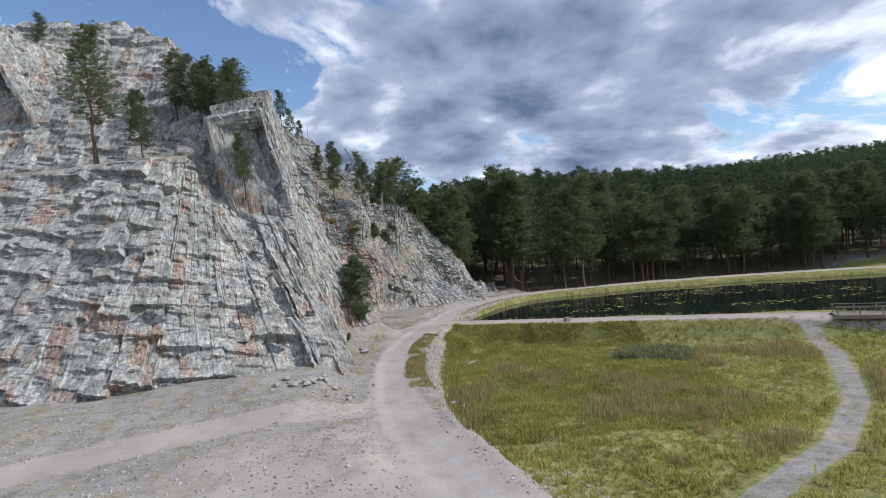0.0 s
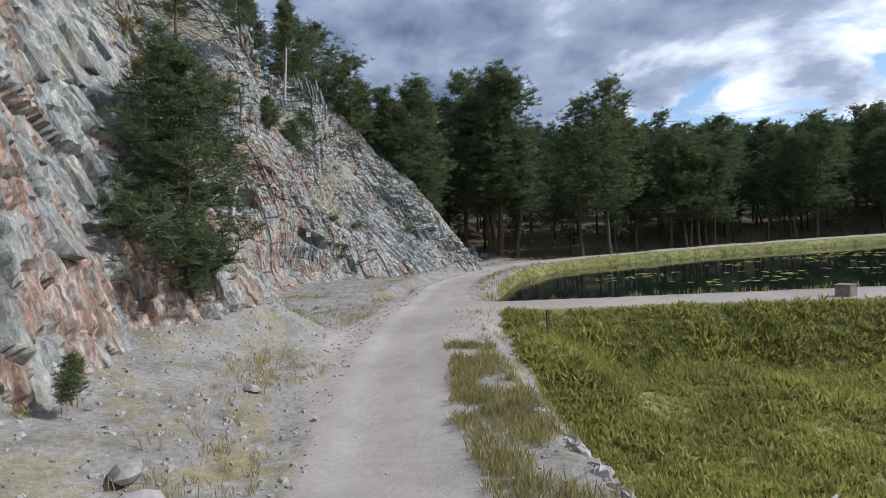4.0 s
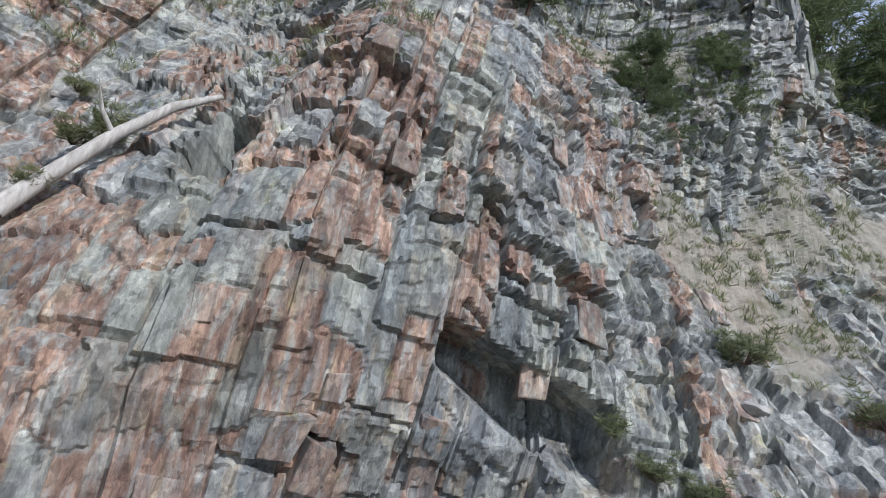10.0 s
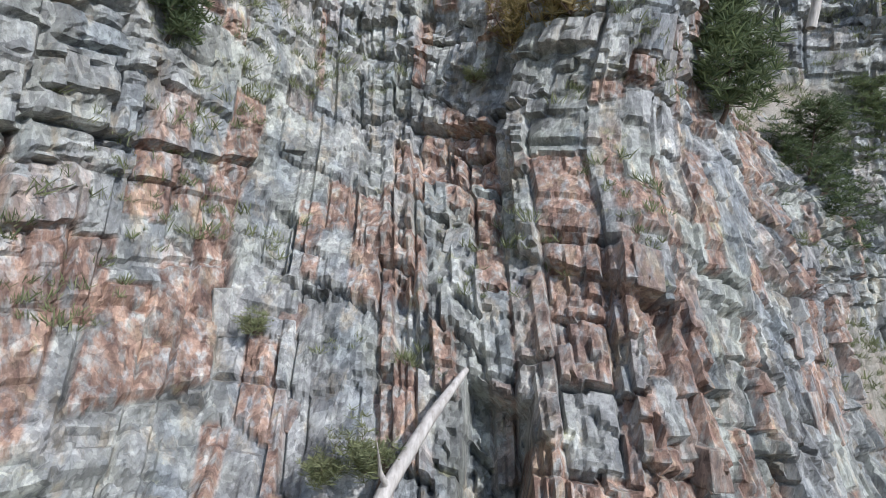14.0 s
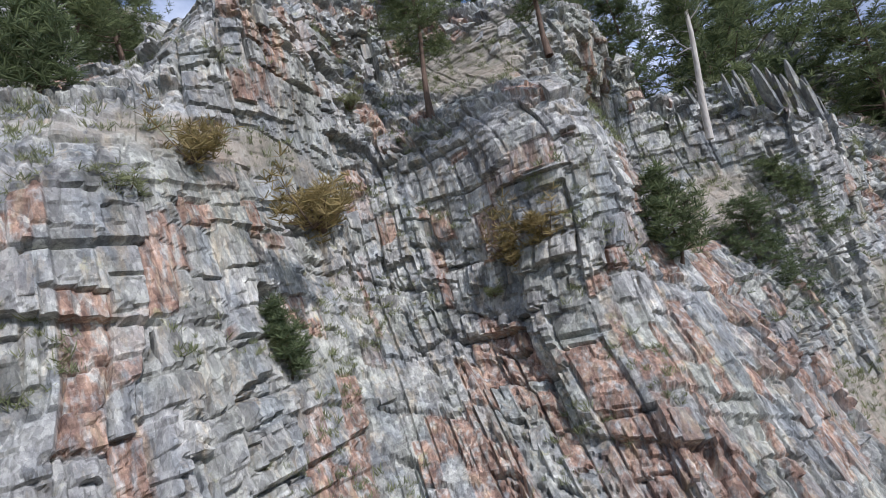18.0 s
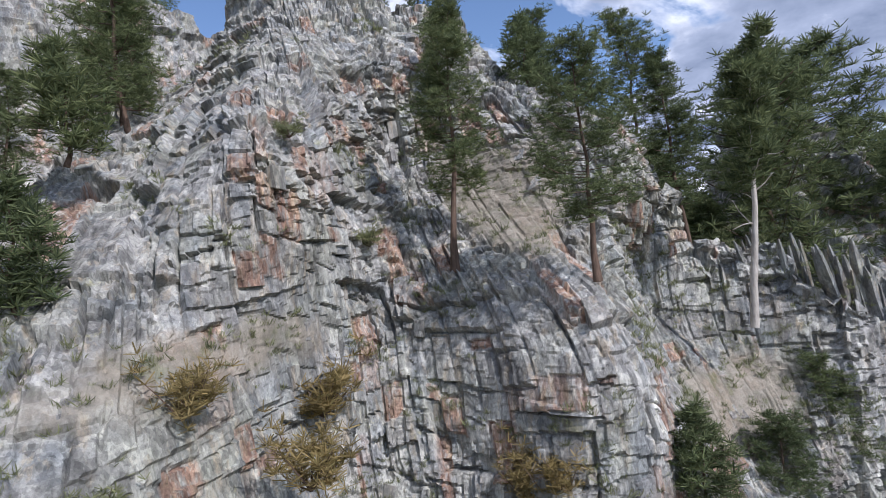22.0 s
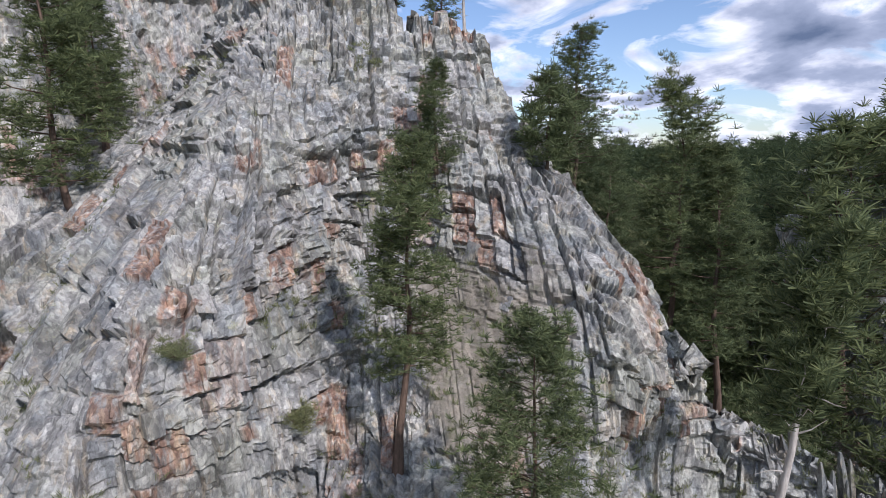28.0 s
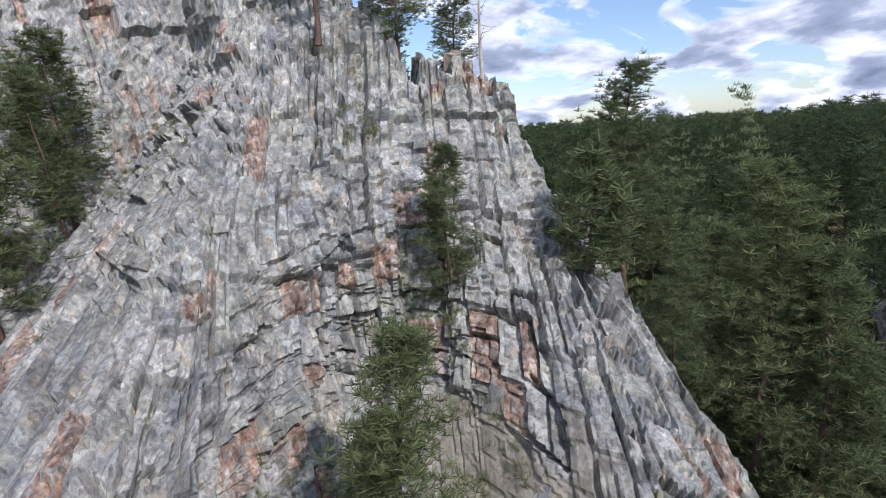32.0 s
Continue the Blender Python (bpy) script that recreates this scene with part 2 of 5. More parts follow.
def ground_material():
    m, nt, b = material("ground", 0.95, 0.1)
    gravel, green, dry = attr(nt, "zone")[:3]
    ruts, forest = attr(nt, "wear")[:2]
    fine, mid, big = noise_tex(nt, 45, 8, 0.75), noise_tex(nt, 2.2, 5, 0.6), noise_tex(nt, 0.25, 4, 0.5)
    soil = ramp(nt, fine, [(0.3, (0.15, 0.138, 0.125)), (0.5, (0.27, 0.25, 0.23)), (0.72, (0.42, 0.395, 0.37))])
    tufty = noise_tex(nt, 0.55, 7, 0.7)
    soil = mixc(nt, ramp(nt, tufty, [(0.50, (0, 0, 0)), (0.60, (0.6, 0.6, 0.6))]), soil, ramp(nt, fine, [(0.3, (0.15, 0.145, 0.06)), (0.7, (0.32, 0.28, 0.15))]))
    lawn = ramp(nt, mid, [(0.25, (0.12, 0.135, 0.045)), (0.5, (0.21, 0.215, 0.075)), (0.75, (0.31, 0.275, 0.125))])
    straw = ramp(nt, mid, [(0.3, (0.20, 0.16, 0.08)), (0.7, (0.36, 0.29, 0.15))])
    road = ramp(nt, fine, [(0.25, (0.24, 0.225, 0.21)), (0.5, (0.38, 0.36, 0.34)), (0.8, (0.52, 0.50, 0.475))])
    road = mixc(nt, ramp(nt, mid, [(0.5, (0, 0, 0)), (0.75, (0.35, 0.35, 0.35))]), road, (0.43, 0.37, 0.33))

    road = mixc(nt, mixc(nt, 0.75, ruts, mid, "MULTIPLY"), mixc(nt, 0.55, road, (0.31, 0.25, 0.205)), road)
    soil = mixc(nt, forest, soil, ramp(nt, mid, [(0.3, (0.06, 0.05, 0.03)), (0.7, (0.17, 0.14, 0.09))]))

    def edged(mask, lo=0.35, hi=0.65):
        a = nt.nodes.new("ShaderNodeMath")
        a.operation = "MULTIPLY_ADD"
        a.inputs[1].default_value = 0.45
        nt.links.new(mid, a.inputs[0])
        a2 = nt.nodes.new("ShaderNodeMath")
        a2.operation = "SUBTRACT"
        a2.inputs[1].default_value = 0.22
        nt.links.new(mask, a2.inputs[0])
        nt.links.new(a2.outputs[0], a.inputs[2])
        return ramp(nt, a.outputs[0], [(lo, (0, 0, 0)), (hi, (1, 1, 1))])

    col = mixc(nt, edged(green), soil, lawn)
    col = mixc(nt, edged(dry), col, straw)
    col = mixc(nt, edged(gravel), col, road)
    mottle = noise_tex(nt, 0.9, 9, 0.75)
    bare = mixc(nt, 1.0, mixc(nt, 1.0, col, ramp(nt, mottle, [(0.36, (0.66, 0.65, 0.63)), (0.5, (1, 1, 1)), (0.64, (1.14, 1.14, 1.13))]), "MULTIPLY"), ramp(nt, noise_tex(nt, 7, 6, 0.75), [(0.36, (0.74, 0.74, 0.74)), (0.62, (1.14, 1.14, 1.14))]), "MULTIPLY")
    col = mixc(nt, edged(gravel), bare, mixc(nt, 0.35, col, bare))
    col = mixc(nt, 0.5, col, ramp(nt, big, [(0.3, (0.75, 0.75, 0.75)), (0.7, (1.2, 1.2, 1.2))]), "MULTIPLY")
    nt.links.new(col, b.inputs["Base Color"])
    bump(nt, b, fine, 0.4, 0.04)
    return m


def leafy(name, dark, light, rough=0.7, scale=1.2):
    m, nt, b = material(name, rough, 0.15)
    g = nt.nodes.new("ShaderNodeNewGeometry").outputs["Random Per Island"]
    n = noise_tex(nt, scale, 3)
    mid = tuple((a + c) / 2 for a, c in zip(dark, light))
    c1 = ramp(nt, g, [(0.0, dark), (0.5, mid), (1.0, light)])
    o = nt.nodes.new("ShaderNodeObjectInfo").outputs["Random"]
    c2 = mixc(nt, 0.6, c1, ramp(nt, n, [(0.3, (0.6, 0.6, 0.6)), (0.7, (1.3, 1.3, 1.2))]), "MULTIPLY")
    c3 = mixc(nt, 0.5, c2, ramp(nt, o, [(0.0, (0.75, 0.8, 0.8)), (1.0, (1.2, 1.15, 1.0))]), "MULTIPLY")
    nt.links.new(c3, b.inputs["Base Color"])
    tr, mx = nt.nodes.new("ShaderNodeBsdfTranslucent"), nt.nodes.new("ShaderNodeMixShader")
    nt.links.new(c3, tr.inputs["Color"])
    mx.inputs[0].default_value = 0.42
    nt.links.new(b.outputs[0], mx.inputs[1])
    nt.links.new(tr.outputs[0], mx.inputs[2])
    nt.links.new(mx.outputs[0], nt.nodes["Material Output"].inputs["Surface"])
    return m


def plain(name, lo, hi, scale, rough=0.85, stretch=None, strength=0.5, dist=0.03):
    m, nt, b = material(name, rough, 0.2)
    f = noise_tex(nt, scale, 6, 0.6, stretch=stretch)
    big = noise_tex(nt, scale * 0.15, 3)
    col = mixc(nt, 0.5, ramp(nt, f, [(0.28, lo), (0.72, hi)]), ramp(nt, big, [(0.3, (0.7, 0.7, 0.7)), (0.7, (1.25, 1.25, 1.25))]), "MULTIPLY")
    nt.links.new(col, b.inputs["Base Color"])
    bump(nt, b, f, strength, dist)
    return m


def water_material():
    m, nt, b = material("water", 0.04, 0.5)
    b.inputs["Base Color"].default_value = (0.012, 0.018, 0.014, 1)
    bump(nt, b, noise_tex(nt, 2.5, 3), 0.05, 0.02)
    return m


ROCK, GROUND, WATER = rock_material(), ground_material(), water_material()
NEEDLES = leafy("pine_needles", (0.06, 0.085, 0.047), (0.21, 0.245, 0.12))
NEEDLES_FAR = leafy("far_needles", (0.036, 0.056, 0.032), (0.115, 0.15, 0.07), scale=0.2)
LEAVES = leafy("meadow_leaves", (0.22, 0.24, 0.06), (0.52, 0.46, 0.15), scale=0.35)
STRAW = leafy("dry_grass", (0.26, 0.21, 0.10), (0.50, 0.41, 0.21), scale=0.5)
REED = leafy("reeds", (0.19, 0.185, 0.075), (0.42, 0.355, 0.17), scale=0.6)
SAGE = leafy("scrub_leaves", (0.13, 0.15, 0.08), (0.30, 0.31, 0.17))
RUST_LEAF = leafy("autumn_leaves", (0.17, 0.14, 0.06), (0.40, 0.30, 0.14))
BARK = plain("bark", (0.05, 0.036, 0.028), (0.17, 0.115, 0.085), 9, stretch=((1, 1, 0.25), (0, 0, 0)), strength=0.9)
DEADWOOD = plain("dead_wood", (0.28, 0.25, 0.22), (0.56, 0.52, 0.47), 12, stretch=((1, 1, 0.2), (0, 0, 0)))
PLANK = plain("weathered_plank", (0.13, 0.11, 0.09), (0.30, 0.26, 0.22), 10, stretch=((1, 0.2, 1), (0, 0, 0)))
STEEL = plain("rusty_steel", (0.06, 0.045, 0.035), (0.17, 0.11, 0.08), 30, 0.7)
STONE = plain("loose_stone", (0.20, 0.188, 0.175), (0.44, 0.415, 0.385), 5)


# ---- mesh helpers ----
def mesh_np(name, verts, faces, mat, smooth=False):
    """A mesh from an array of points and an array of triangles or quads."""
    me = bpy.data.meshes.new(name)
    verts, faces = np.asarray(verts, np.float32), np.asarray(faces, np.int32)
    k = faces.shape[1]
    me.vertices.add(len(verts))
    me.vertices.foreach_set("co", verts.ravel())
    me.loops.add(faces.size)
    me.loops.foreach_set("vertex_index", faces.ravel())
    me.polygons.add(len(faces))
    me.polygons.foreach_set("loop_start", np.arange(0, faces.size, k, dtype=np.int32))
    me.polygons.foreach_set("use_smooth", np.full(len(faces), smooth))
    me.materials.append(mat)
    me.update(calc_edges=True)
    return me


def grid_faces(nu, nv):
    a = np.arange(nu * nv).reshape(nu, nv)
    return np.stack([a[:-1, :-1], a[1:, :-1], a[1:, 1:], a[:-1, 1:]], -1).reshape(-1, 4)


def paint(me, name, rgb):
    a = me.color_attributes.new(name, "FLOAT_COLOR", "POINT")
    a.data.foreach_set("color", np.c_[rgb, np.ones(len(rgb))].astype(np.float32).ravel())


def part(name, me, parent, label=""):
    ob = new(name, me)
    ob.parent = parent
    return tagged(ob, label)


def hash2(i, j, seed):
    v = np.sin(i * 127.1 + j * 311.7 + seed * 74.7) * 43758.5453
    return v - np.floor(v)


def vnoise(x, y, seed=0):
    """Smooth value noise in 0..1."""
    i, j = np.floor(x), np.floor(y)
    u, v = x - i, y - j
    u, v = u * u * (3 - 2 * u), v * v * (3 - 2 * v)
    a, b = hash2(i, j, seed), hash2(i + 1, j, seed)
    c, d = hash2(i, j + 1, seed), hash2(i + 1, j + 1, seed)
    return (a * (1 - u) + b * u) * (1 - v) + (c * (1 - u) + d * u) * v


def fbm(x, y, seed=0, octaves=4):
    out, amp, tot = 0, 1.0, 0
    for o in range(octaves):
        out, tot = out + amp * vnoise(x * 2**o, y * 2**o, seed + o), tot + amp
        amp *= 0.5
    return out / tot


def cell(u, key, seed):
    """Irregular cells along a line: number, lower and upper edge."""
    i = np.floor(u)
    edge = lambda k: k + 0.8 * (hash2(k, key, seed) - 0.5)
    i = i - (u < edge(i)) + (u >= edge(i + 1))
    return i, edge(i), edge(i + 1)


def blocks(a, b, seed, slant=0.7):
    """Jointed rock: per slab a height, a dip with an overhanging foot, and a tone."""
    i, a0, a1 = cell(a, 0.0, seed)
    ua = a - (a0 + a1) / 2
    bb = b + 5 * hash2(i, 1.0, seed) + slant * (hash2(i, 2.0, seed) - 0.35) * ua
    j, b0, b1 = cell(bb, i, seed + 1)
    ub = bb - (b0 + b1) / 2
    own = hash2(i, j, seed + 2)
    h = 0.45 * (hash2(i, 3.0, seed) - 0.5) + 0.75 * (own - 0.5) - 0.7 * (hash2(i, j, seed + 6) > 0.94)
    dip = (hash2(i, j, seed + 3) - 0.5) * ua - (0.1 + 0.6 * hash2(i, j, seed + 4)) * ub
    gap = np.minimum(np.where(hash2(i, 7.0 + j, seed) > 0.6, np.minimum(a - a0, a1 - a), 1), np.where(hash2(i, j, seed + 7) > 0.45, np.minimum(bb - b0, b1 - bb) * 1.6, 1))
    return h, dip, hash2(i, j, seed + 5), gap


# ---- the lie of the land ----
ROAD = [(11, -30), (8, 0), (4.4, 14), (1, 24), (-2.4, 34), (-3.9, 42), (-4.9, 52), (-5, 60), (-4.4, 67), (-3.3, 74), (-1.7, 81), (0, 86), (1.3, 91), (3, 97), (6, 103.5), (10.5, 110.5), (17, 117), (27, 121.5), (46, 124), (70, 122), (110, 112), (160, 90)]
SPUR = [(-3.8, 40), (-8, 37.3), (-13, 35), (-18, 33), (-25, 30), (-36, 26)]
CAUSEWAY = [(-1, 86), (2, 82.5), (6, 80), (14, 76.5), (22, 73), (38, 66.5), (50, 60), (62, 53), (80, 44)]
TRACK = [(44, 62), (39.7, 52), (31.4, 39.2), (23.8, 31.2), (18.7, 27.8), (13, 24), (9, 21)]
# the main cliff: outward distance Q over the run A along the face and the height
NX, NY = 0.7828, -0.6222
KNOT_A = [49, 56, 64, 70, 76, 82, 88, 94, 102, 112]
TOE_Q = [-64.0, -56.0, -61.4, -57.7, -60.3, -61.9, -61.7, -60.9, -68.6, -69.5]
LEAN = [0.90, 0.82, 0.70, 0.90, 0.88, 0.73, 0.92, 0.81, 0.49, 0.51]
# buttresses and gullies: how far the face stands out, by run (rows) and height (columns)
BUTTRESS_A, BUTTRESS_Z = range(55, 100, 4), (2, 8, 14, 20, 26, 32, 38)
BUTTRESS = [
    (0.2, -1.4, -1.6, -0.4, -0.8, -5.2, -8.0), (1.0, -2.0, 1.2, 2.8, -2.8, -3.2, -5.9), (-0.9, -2.6, -2.0, -1.4, 6.5, 1.3, -1.4),
    (-2.2, -1.1, -2.9, -2.6, -3.1, 0.3, 0.1), (-5.6, -1.5, 0.3, 5.6, -2.1, 1.0, 0.5), (-2.7, -0.6, -0.1, -1.0, 6.9, 1.5, 2.9),
    (-0.9, -2.4, -0.3, -1.9, 0.4, -1.7, 0.7), (-0.1, -1.8, -0.8, 3.2, -0.6, 0.4, 0.1), (-0.9, -1.2, -1.0, 1.5, -2.1, 0.4, 0.1),
    (-1.5, -0.3, -0.3, -0.0, -0.4, -0.4, 0.2), (-0.1, 0.3, -1.2, -2.0, -0.3, -1.1, 1.3), (0.2, 0.1, -0.7, -1.8, -0.2, -0.4, 1.2),
]
CREST_A = (48, 53, 56, 58, 60, 64, 67, 69.5, 70.2, 73.5, 75, 76.5, 78, 79.5, 82, 83.5, 86, 89, 92, 94.5, 96, 98, 100, 102, 104, 108, 122)
CREST_Z = (15, 20, 29, 34, 39, 42.5, 41.5, 40, 36.5, 35, 31, 29.6, 27, 22.5, 21, 19, 18, 20, 26, 29.5, 27, 16, 7.5, 3.5, 2, 1.5, 1)
# the wall along the road before it, and the quarried wall that faces south
MID_Y, MID_X = (44, 50, 56, 64, 70, 74, 79, 83, 87), (-9.5, -10, -11.5, -12, -11, -7.5, -8.5, -12, -21)
SOUTH_X, SOUTH_Y = (-75, -50, -28, -18, -11, -8), (48, 45, 41.2, 44.0, 46.6, 47.4)
SIDE_TOP_Y, SIDE_TOP = (44, 50, 56, 64, 72, 80, 92), (27, 27, 28, 31, 33, 31, 30)
SOUTH_TOP_X, SOUTH_TOP = (-75, -43, -36, -30, -26, -21, -16, -12, -8), (56, 50, 45, 39, 34, 31, 29, 29, 29)


def from_line(x, y, line):
    """Distance of points from a polyline."""
    best = np.full(np.shape(x), 1e9)
    for (ax, ay), (bx, by) in zip(line, line[1:]):
        dx, dy = bx - ax, by - ay
        t = np.clip(((x - ax) * dx + (y - ay) * dy) / (dx * dx + dy * dy), 0, 1)
        best = np.minimum(best, np.hypot(x - ax - t * dx, y - ay - t * dy))
    return best


def step(v, lo, hi):
    t = np.clip((v - lo) / (hi - lo), 0, 1)
    return t * t * (3 - 2 * t)


def face_q(a, z):
    """The smooth face of the main cliff."""
    foot = step(a, 63, 67) * (1 - step(a, 79, 83))
    q = np.interp(a, KNOT_A, TOE_Q) - np.interp(a, KNOT_A, LEAN) * (z + 0.75 * foot * np.maximum(4 - z, 0))
    f = (z + 1.3 * np.sin(a * 0.9) + 2.0 * np.sin(a * 0.37 + 2)) / 4.6
    f = f - np.floor(f)
    q = q + 0.8 * step(z, 8, 15) * (np.where(f < 0.74, f * 0.5, 0.37 - (f - 0.74) * 1.423) - 0.18)
    for ac, row in zip(BUTTRESS_A, BUTTRESS):
        for zc, amp in zip(BUTTRESS_Z, row):
            q = q + amp * np.exp(-((a - ac) ** 2 + (z - zc) ** 2) / 18)
    return q


def side_lean(y):
    return np.interp(y, (44, 49, 55, 66, 75, 87), (0.55, 0.45, 0.2, 0.2, 0.5, 0.6))


def road_x(y):
    xs, ys = zip(*ROAD[:17])
    return np.interp(y, ys, xs)


def land(x, y):
    """Height of the ground sheet."""
    x, y = np.asarray(x, float), np.asarray(y, float)
    z = np.zeros(np.broadcast(x, y).shape)
    rx = road_x(y)
    # meadow below the road and the causeway
    dam = 82 - 0.4 * x
    low = step(x - rx, 3.2, 5.3) * step(dam - y, 2.2, 6.0)
    low = low * (1 - np.exp(-(((x - 2) / 2.6) ** 2 + ((y - 73.5) / 4) ** 2)))
    z = z - 2.5 * low
    # pond basin
    pond = step(y - dam, 2.4, 7.0) * step(x - rx, 2.4, 6.4) * step(from_line(x, y, ROAD[13:]), 2.8, 7)
    z = z - 2.3 * pond * step(104 - x, 0, 14)
    # hill beyond the far road and to the east
    far = np.maximum(y - 127 - 0.02 * np.maximum(x - 20, 0) ** 1.15, 0) * (y > 100)
    foot = np.interp(x, (-60, -10, 12, 30, 80, 160, 400), (150, 142, 131, 128.5, 128, 112, 60))
    d = np.maximum(y - foot, 0)
    top = np.interp(x, (-300, -120, -40, 10, 60, 150, 300, 900), (20, 20, 24, 34, 37, 29, 31, 70))
    z = z + top * (1 - np.exp(-((d / 92) ** 1.3)))
    z = z + 0.10 * np.clip(d - 220, 0, 400) * step(x, -60, 160)
    z = z + 9 * (fbm(x / 60, y / 60, 3) - 0.5) * step(d, 10, 90)
    east = np.maximum(x - 112, 0) * step(130 - y, 0, 30)
    z = z + 0.09 * east
    # hillside behind the cliffs
    a, q = -NY * x + NX * y, NX * x + NY * y
    main = (np.interp(a, KNOT_A, TOE_Q) - 9 + 4 * step(56 - a, 0, 5) - q) / 0.95 - 2
    main = np.minimum(main, np.where(a < 57, 31, np.interp(a, CREST_A, CREST_Z) - 3))
    side = np.minimum((np.interp(y, MID_Y, MID_X) - 5 - x) / 0.55 - 2, np.interp(y, SIDE_TOP_Y, SIDE_TOP) - 2)
    wall = np.minimum((y - np.interp(x, SOUTH_X, SOUTH_Y) - 4) / 0.9 - 2, np.interp(x, SOUTH_TOP_X, SOUTH_TOP) - 2 + np.maximum(y - 58, 0))
    rise = np.where(y > 86, main, np.minimum(side, wall))
    hill = np.clip(rise, 0, 40)
    fade = 1 - step(y, 124, 150) * step(x, -90, 0)
    z = np.where(hill > 0, np.maximum(z, hill * fade), z)
    # scree apron below the face
    toe = np.where(y > 86, (np.interp(a, KNOT_A, TOE_Q) - NY * y) / NX, np.interp(y, MID_Y, MID_X))
    apron = np.clip((rx - 2.4 - x) / np.maximum(rx - 2.4 - toe, 1.0), 0, 1.2)
    z = z + np.interp(y, (26, 42, 76, 86, 122, 134), (0, 1.3, 1.4, 0.45, 0.6, 0)) * apron**1.4
    road = np.minimum(from_line(x, y, ROAD), np.minimum(from_line(x, y, SPUR), from_line(x, y, CAUSEWAY)))
    rough = step(road, 1.6, 4)
    z = z + rough * (0.35 * (fbm(x / 2.3, y / 2.3, 5) - 0.5) + 0.9 * (fbm(x / 9, y / 9, 8) - 0.5) * (1 - pond))
    heap = np.exp(-(((x + 3.5) / 5.5) ** 2 + ((y - 31) / 5.0) ** 2)) * rough * step(road, 1.4, 3.5)
    z = z + heap * (0.5 + 1.1 * (fbm(x / 1.3, y / 1.3, 25) - 0.4))
    return z - 0.10 * (1 - step(road, 0.5, 1.7))


def axis(*runs):
    return np.unique(np.concatenate([np.arange(a, b, s) for a, b, s in runs]).round(3))


def build_ground():
    xs = axis((-1500, -200, 100), (-200, -40, 8), (-40, -14, 1.2), (-14, 22, 0.33), (22, 60, 0.8), (60, 140, 3), (140, 300, 12), (300, 1601, 100))
    ys = axis((-400, -40, 40), (-40, 8, 2), (8, 22, 0.8), (22, 112, 0.4), (112, 132, 0.8), (132, 260, 4), (260, 500, 15), (500, 1801, 100))
    X, Y = np.meshgrid(xs, ys, indexing="ij")
    x, y = X.ravel(), Y.ravel()
    z = land(x, y)
    me = mesh_np("ground", np.c_[x, y, z], grid_faces(len(xs), len(ys)), GROUND, True)
    r1, r2, r3, r4 = (from_line(x, y, q) for q in (ROAD, SPUR, CAUSEWAY, TRACK))
    wide = np.interp(y, (20, 40, 54, 64, 70, 78, 90), (3.0, 2.0, 1.4, 1.5, 2.6, 3.0, 2.0))
    gravel = np.maximum.reduce([1 - step(r1, wide - 0.5, wide + 0.9), 1 - step(r2, 1.0, 2.4), 1 - step(r3, 1.1, 2.2), 0.0 * r4])
    yard = np.exp(-(((x + 4) / 14) ** 2 + ((y - 27) / 9) ** 2))
    gravel = np.maximum(gravel, 0.8 * yard)
    gravel = np.maximum(gravel, np.exp(-(((x - 0.5) / 3.5) ** 2 + ((y - 78.5) / 4.5) ** 2)))
    meadow = step(x - road_x(y), 4.2, 5.4) * (1 - step(y, 126, 132))
    green = np.clip(meadow * step(r3, 1.3, 3) * step(r4, 0.5, 1.2), 0, 1)
    forest = step(y, 126, 136)
    gully = (x < -24) & (y > 84)
    green = np.maximum(green, 0.5 * gully)
    dry = np.clip(0.0 * forest + 0.45 * gully + 0.55 * np.exp(-(((r1 - wide - 1.4) / 0.9) ** 2)) * (y > 36) * fbm(x / 3, y / 3, 2) * 1.4, 0, 1)
    paint(me, "zone", np.c_[gravel, green * (1 - forest), dry])
    ruts = np.maximum(np.exp(-(((r1 - 0.95) / 0.45) ** 2)), np.exp(-(((r4 - 0.8) / 0.35) ** 2)))
    paint(me, "wear", np.c_[ruts, forest, 0 * x])
    tagged(new("ground", me), "valley floor of gravel, scree, meadow and forest soil", "ground", kind="structure")


build_ground()


def joint_shift(u, b, fan):
    """How far the joints wander from plumb: they fan out towards the shoulder of the main cliff."""
    lie = np.interp(u, (58, 68, 78, 92), (0.05, 0.0, -0.12, -0.24)) if fan else 0.05
    return -lie * (b - 14) - 0.9 * (fbm(u / 6, b / 11, 21, 2) - 0.5)


def strata_at(a, b, big=1.0, fan=True):
    """The jointed rock at given places of the face."""
    u = a
    for _ in range(6):
        u = a - joint_shift(u, b, fan)
    return strata(u, b, big)


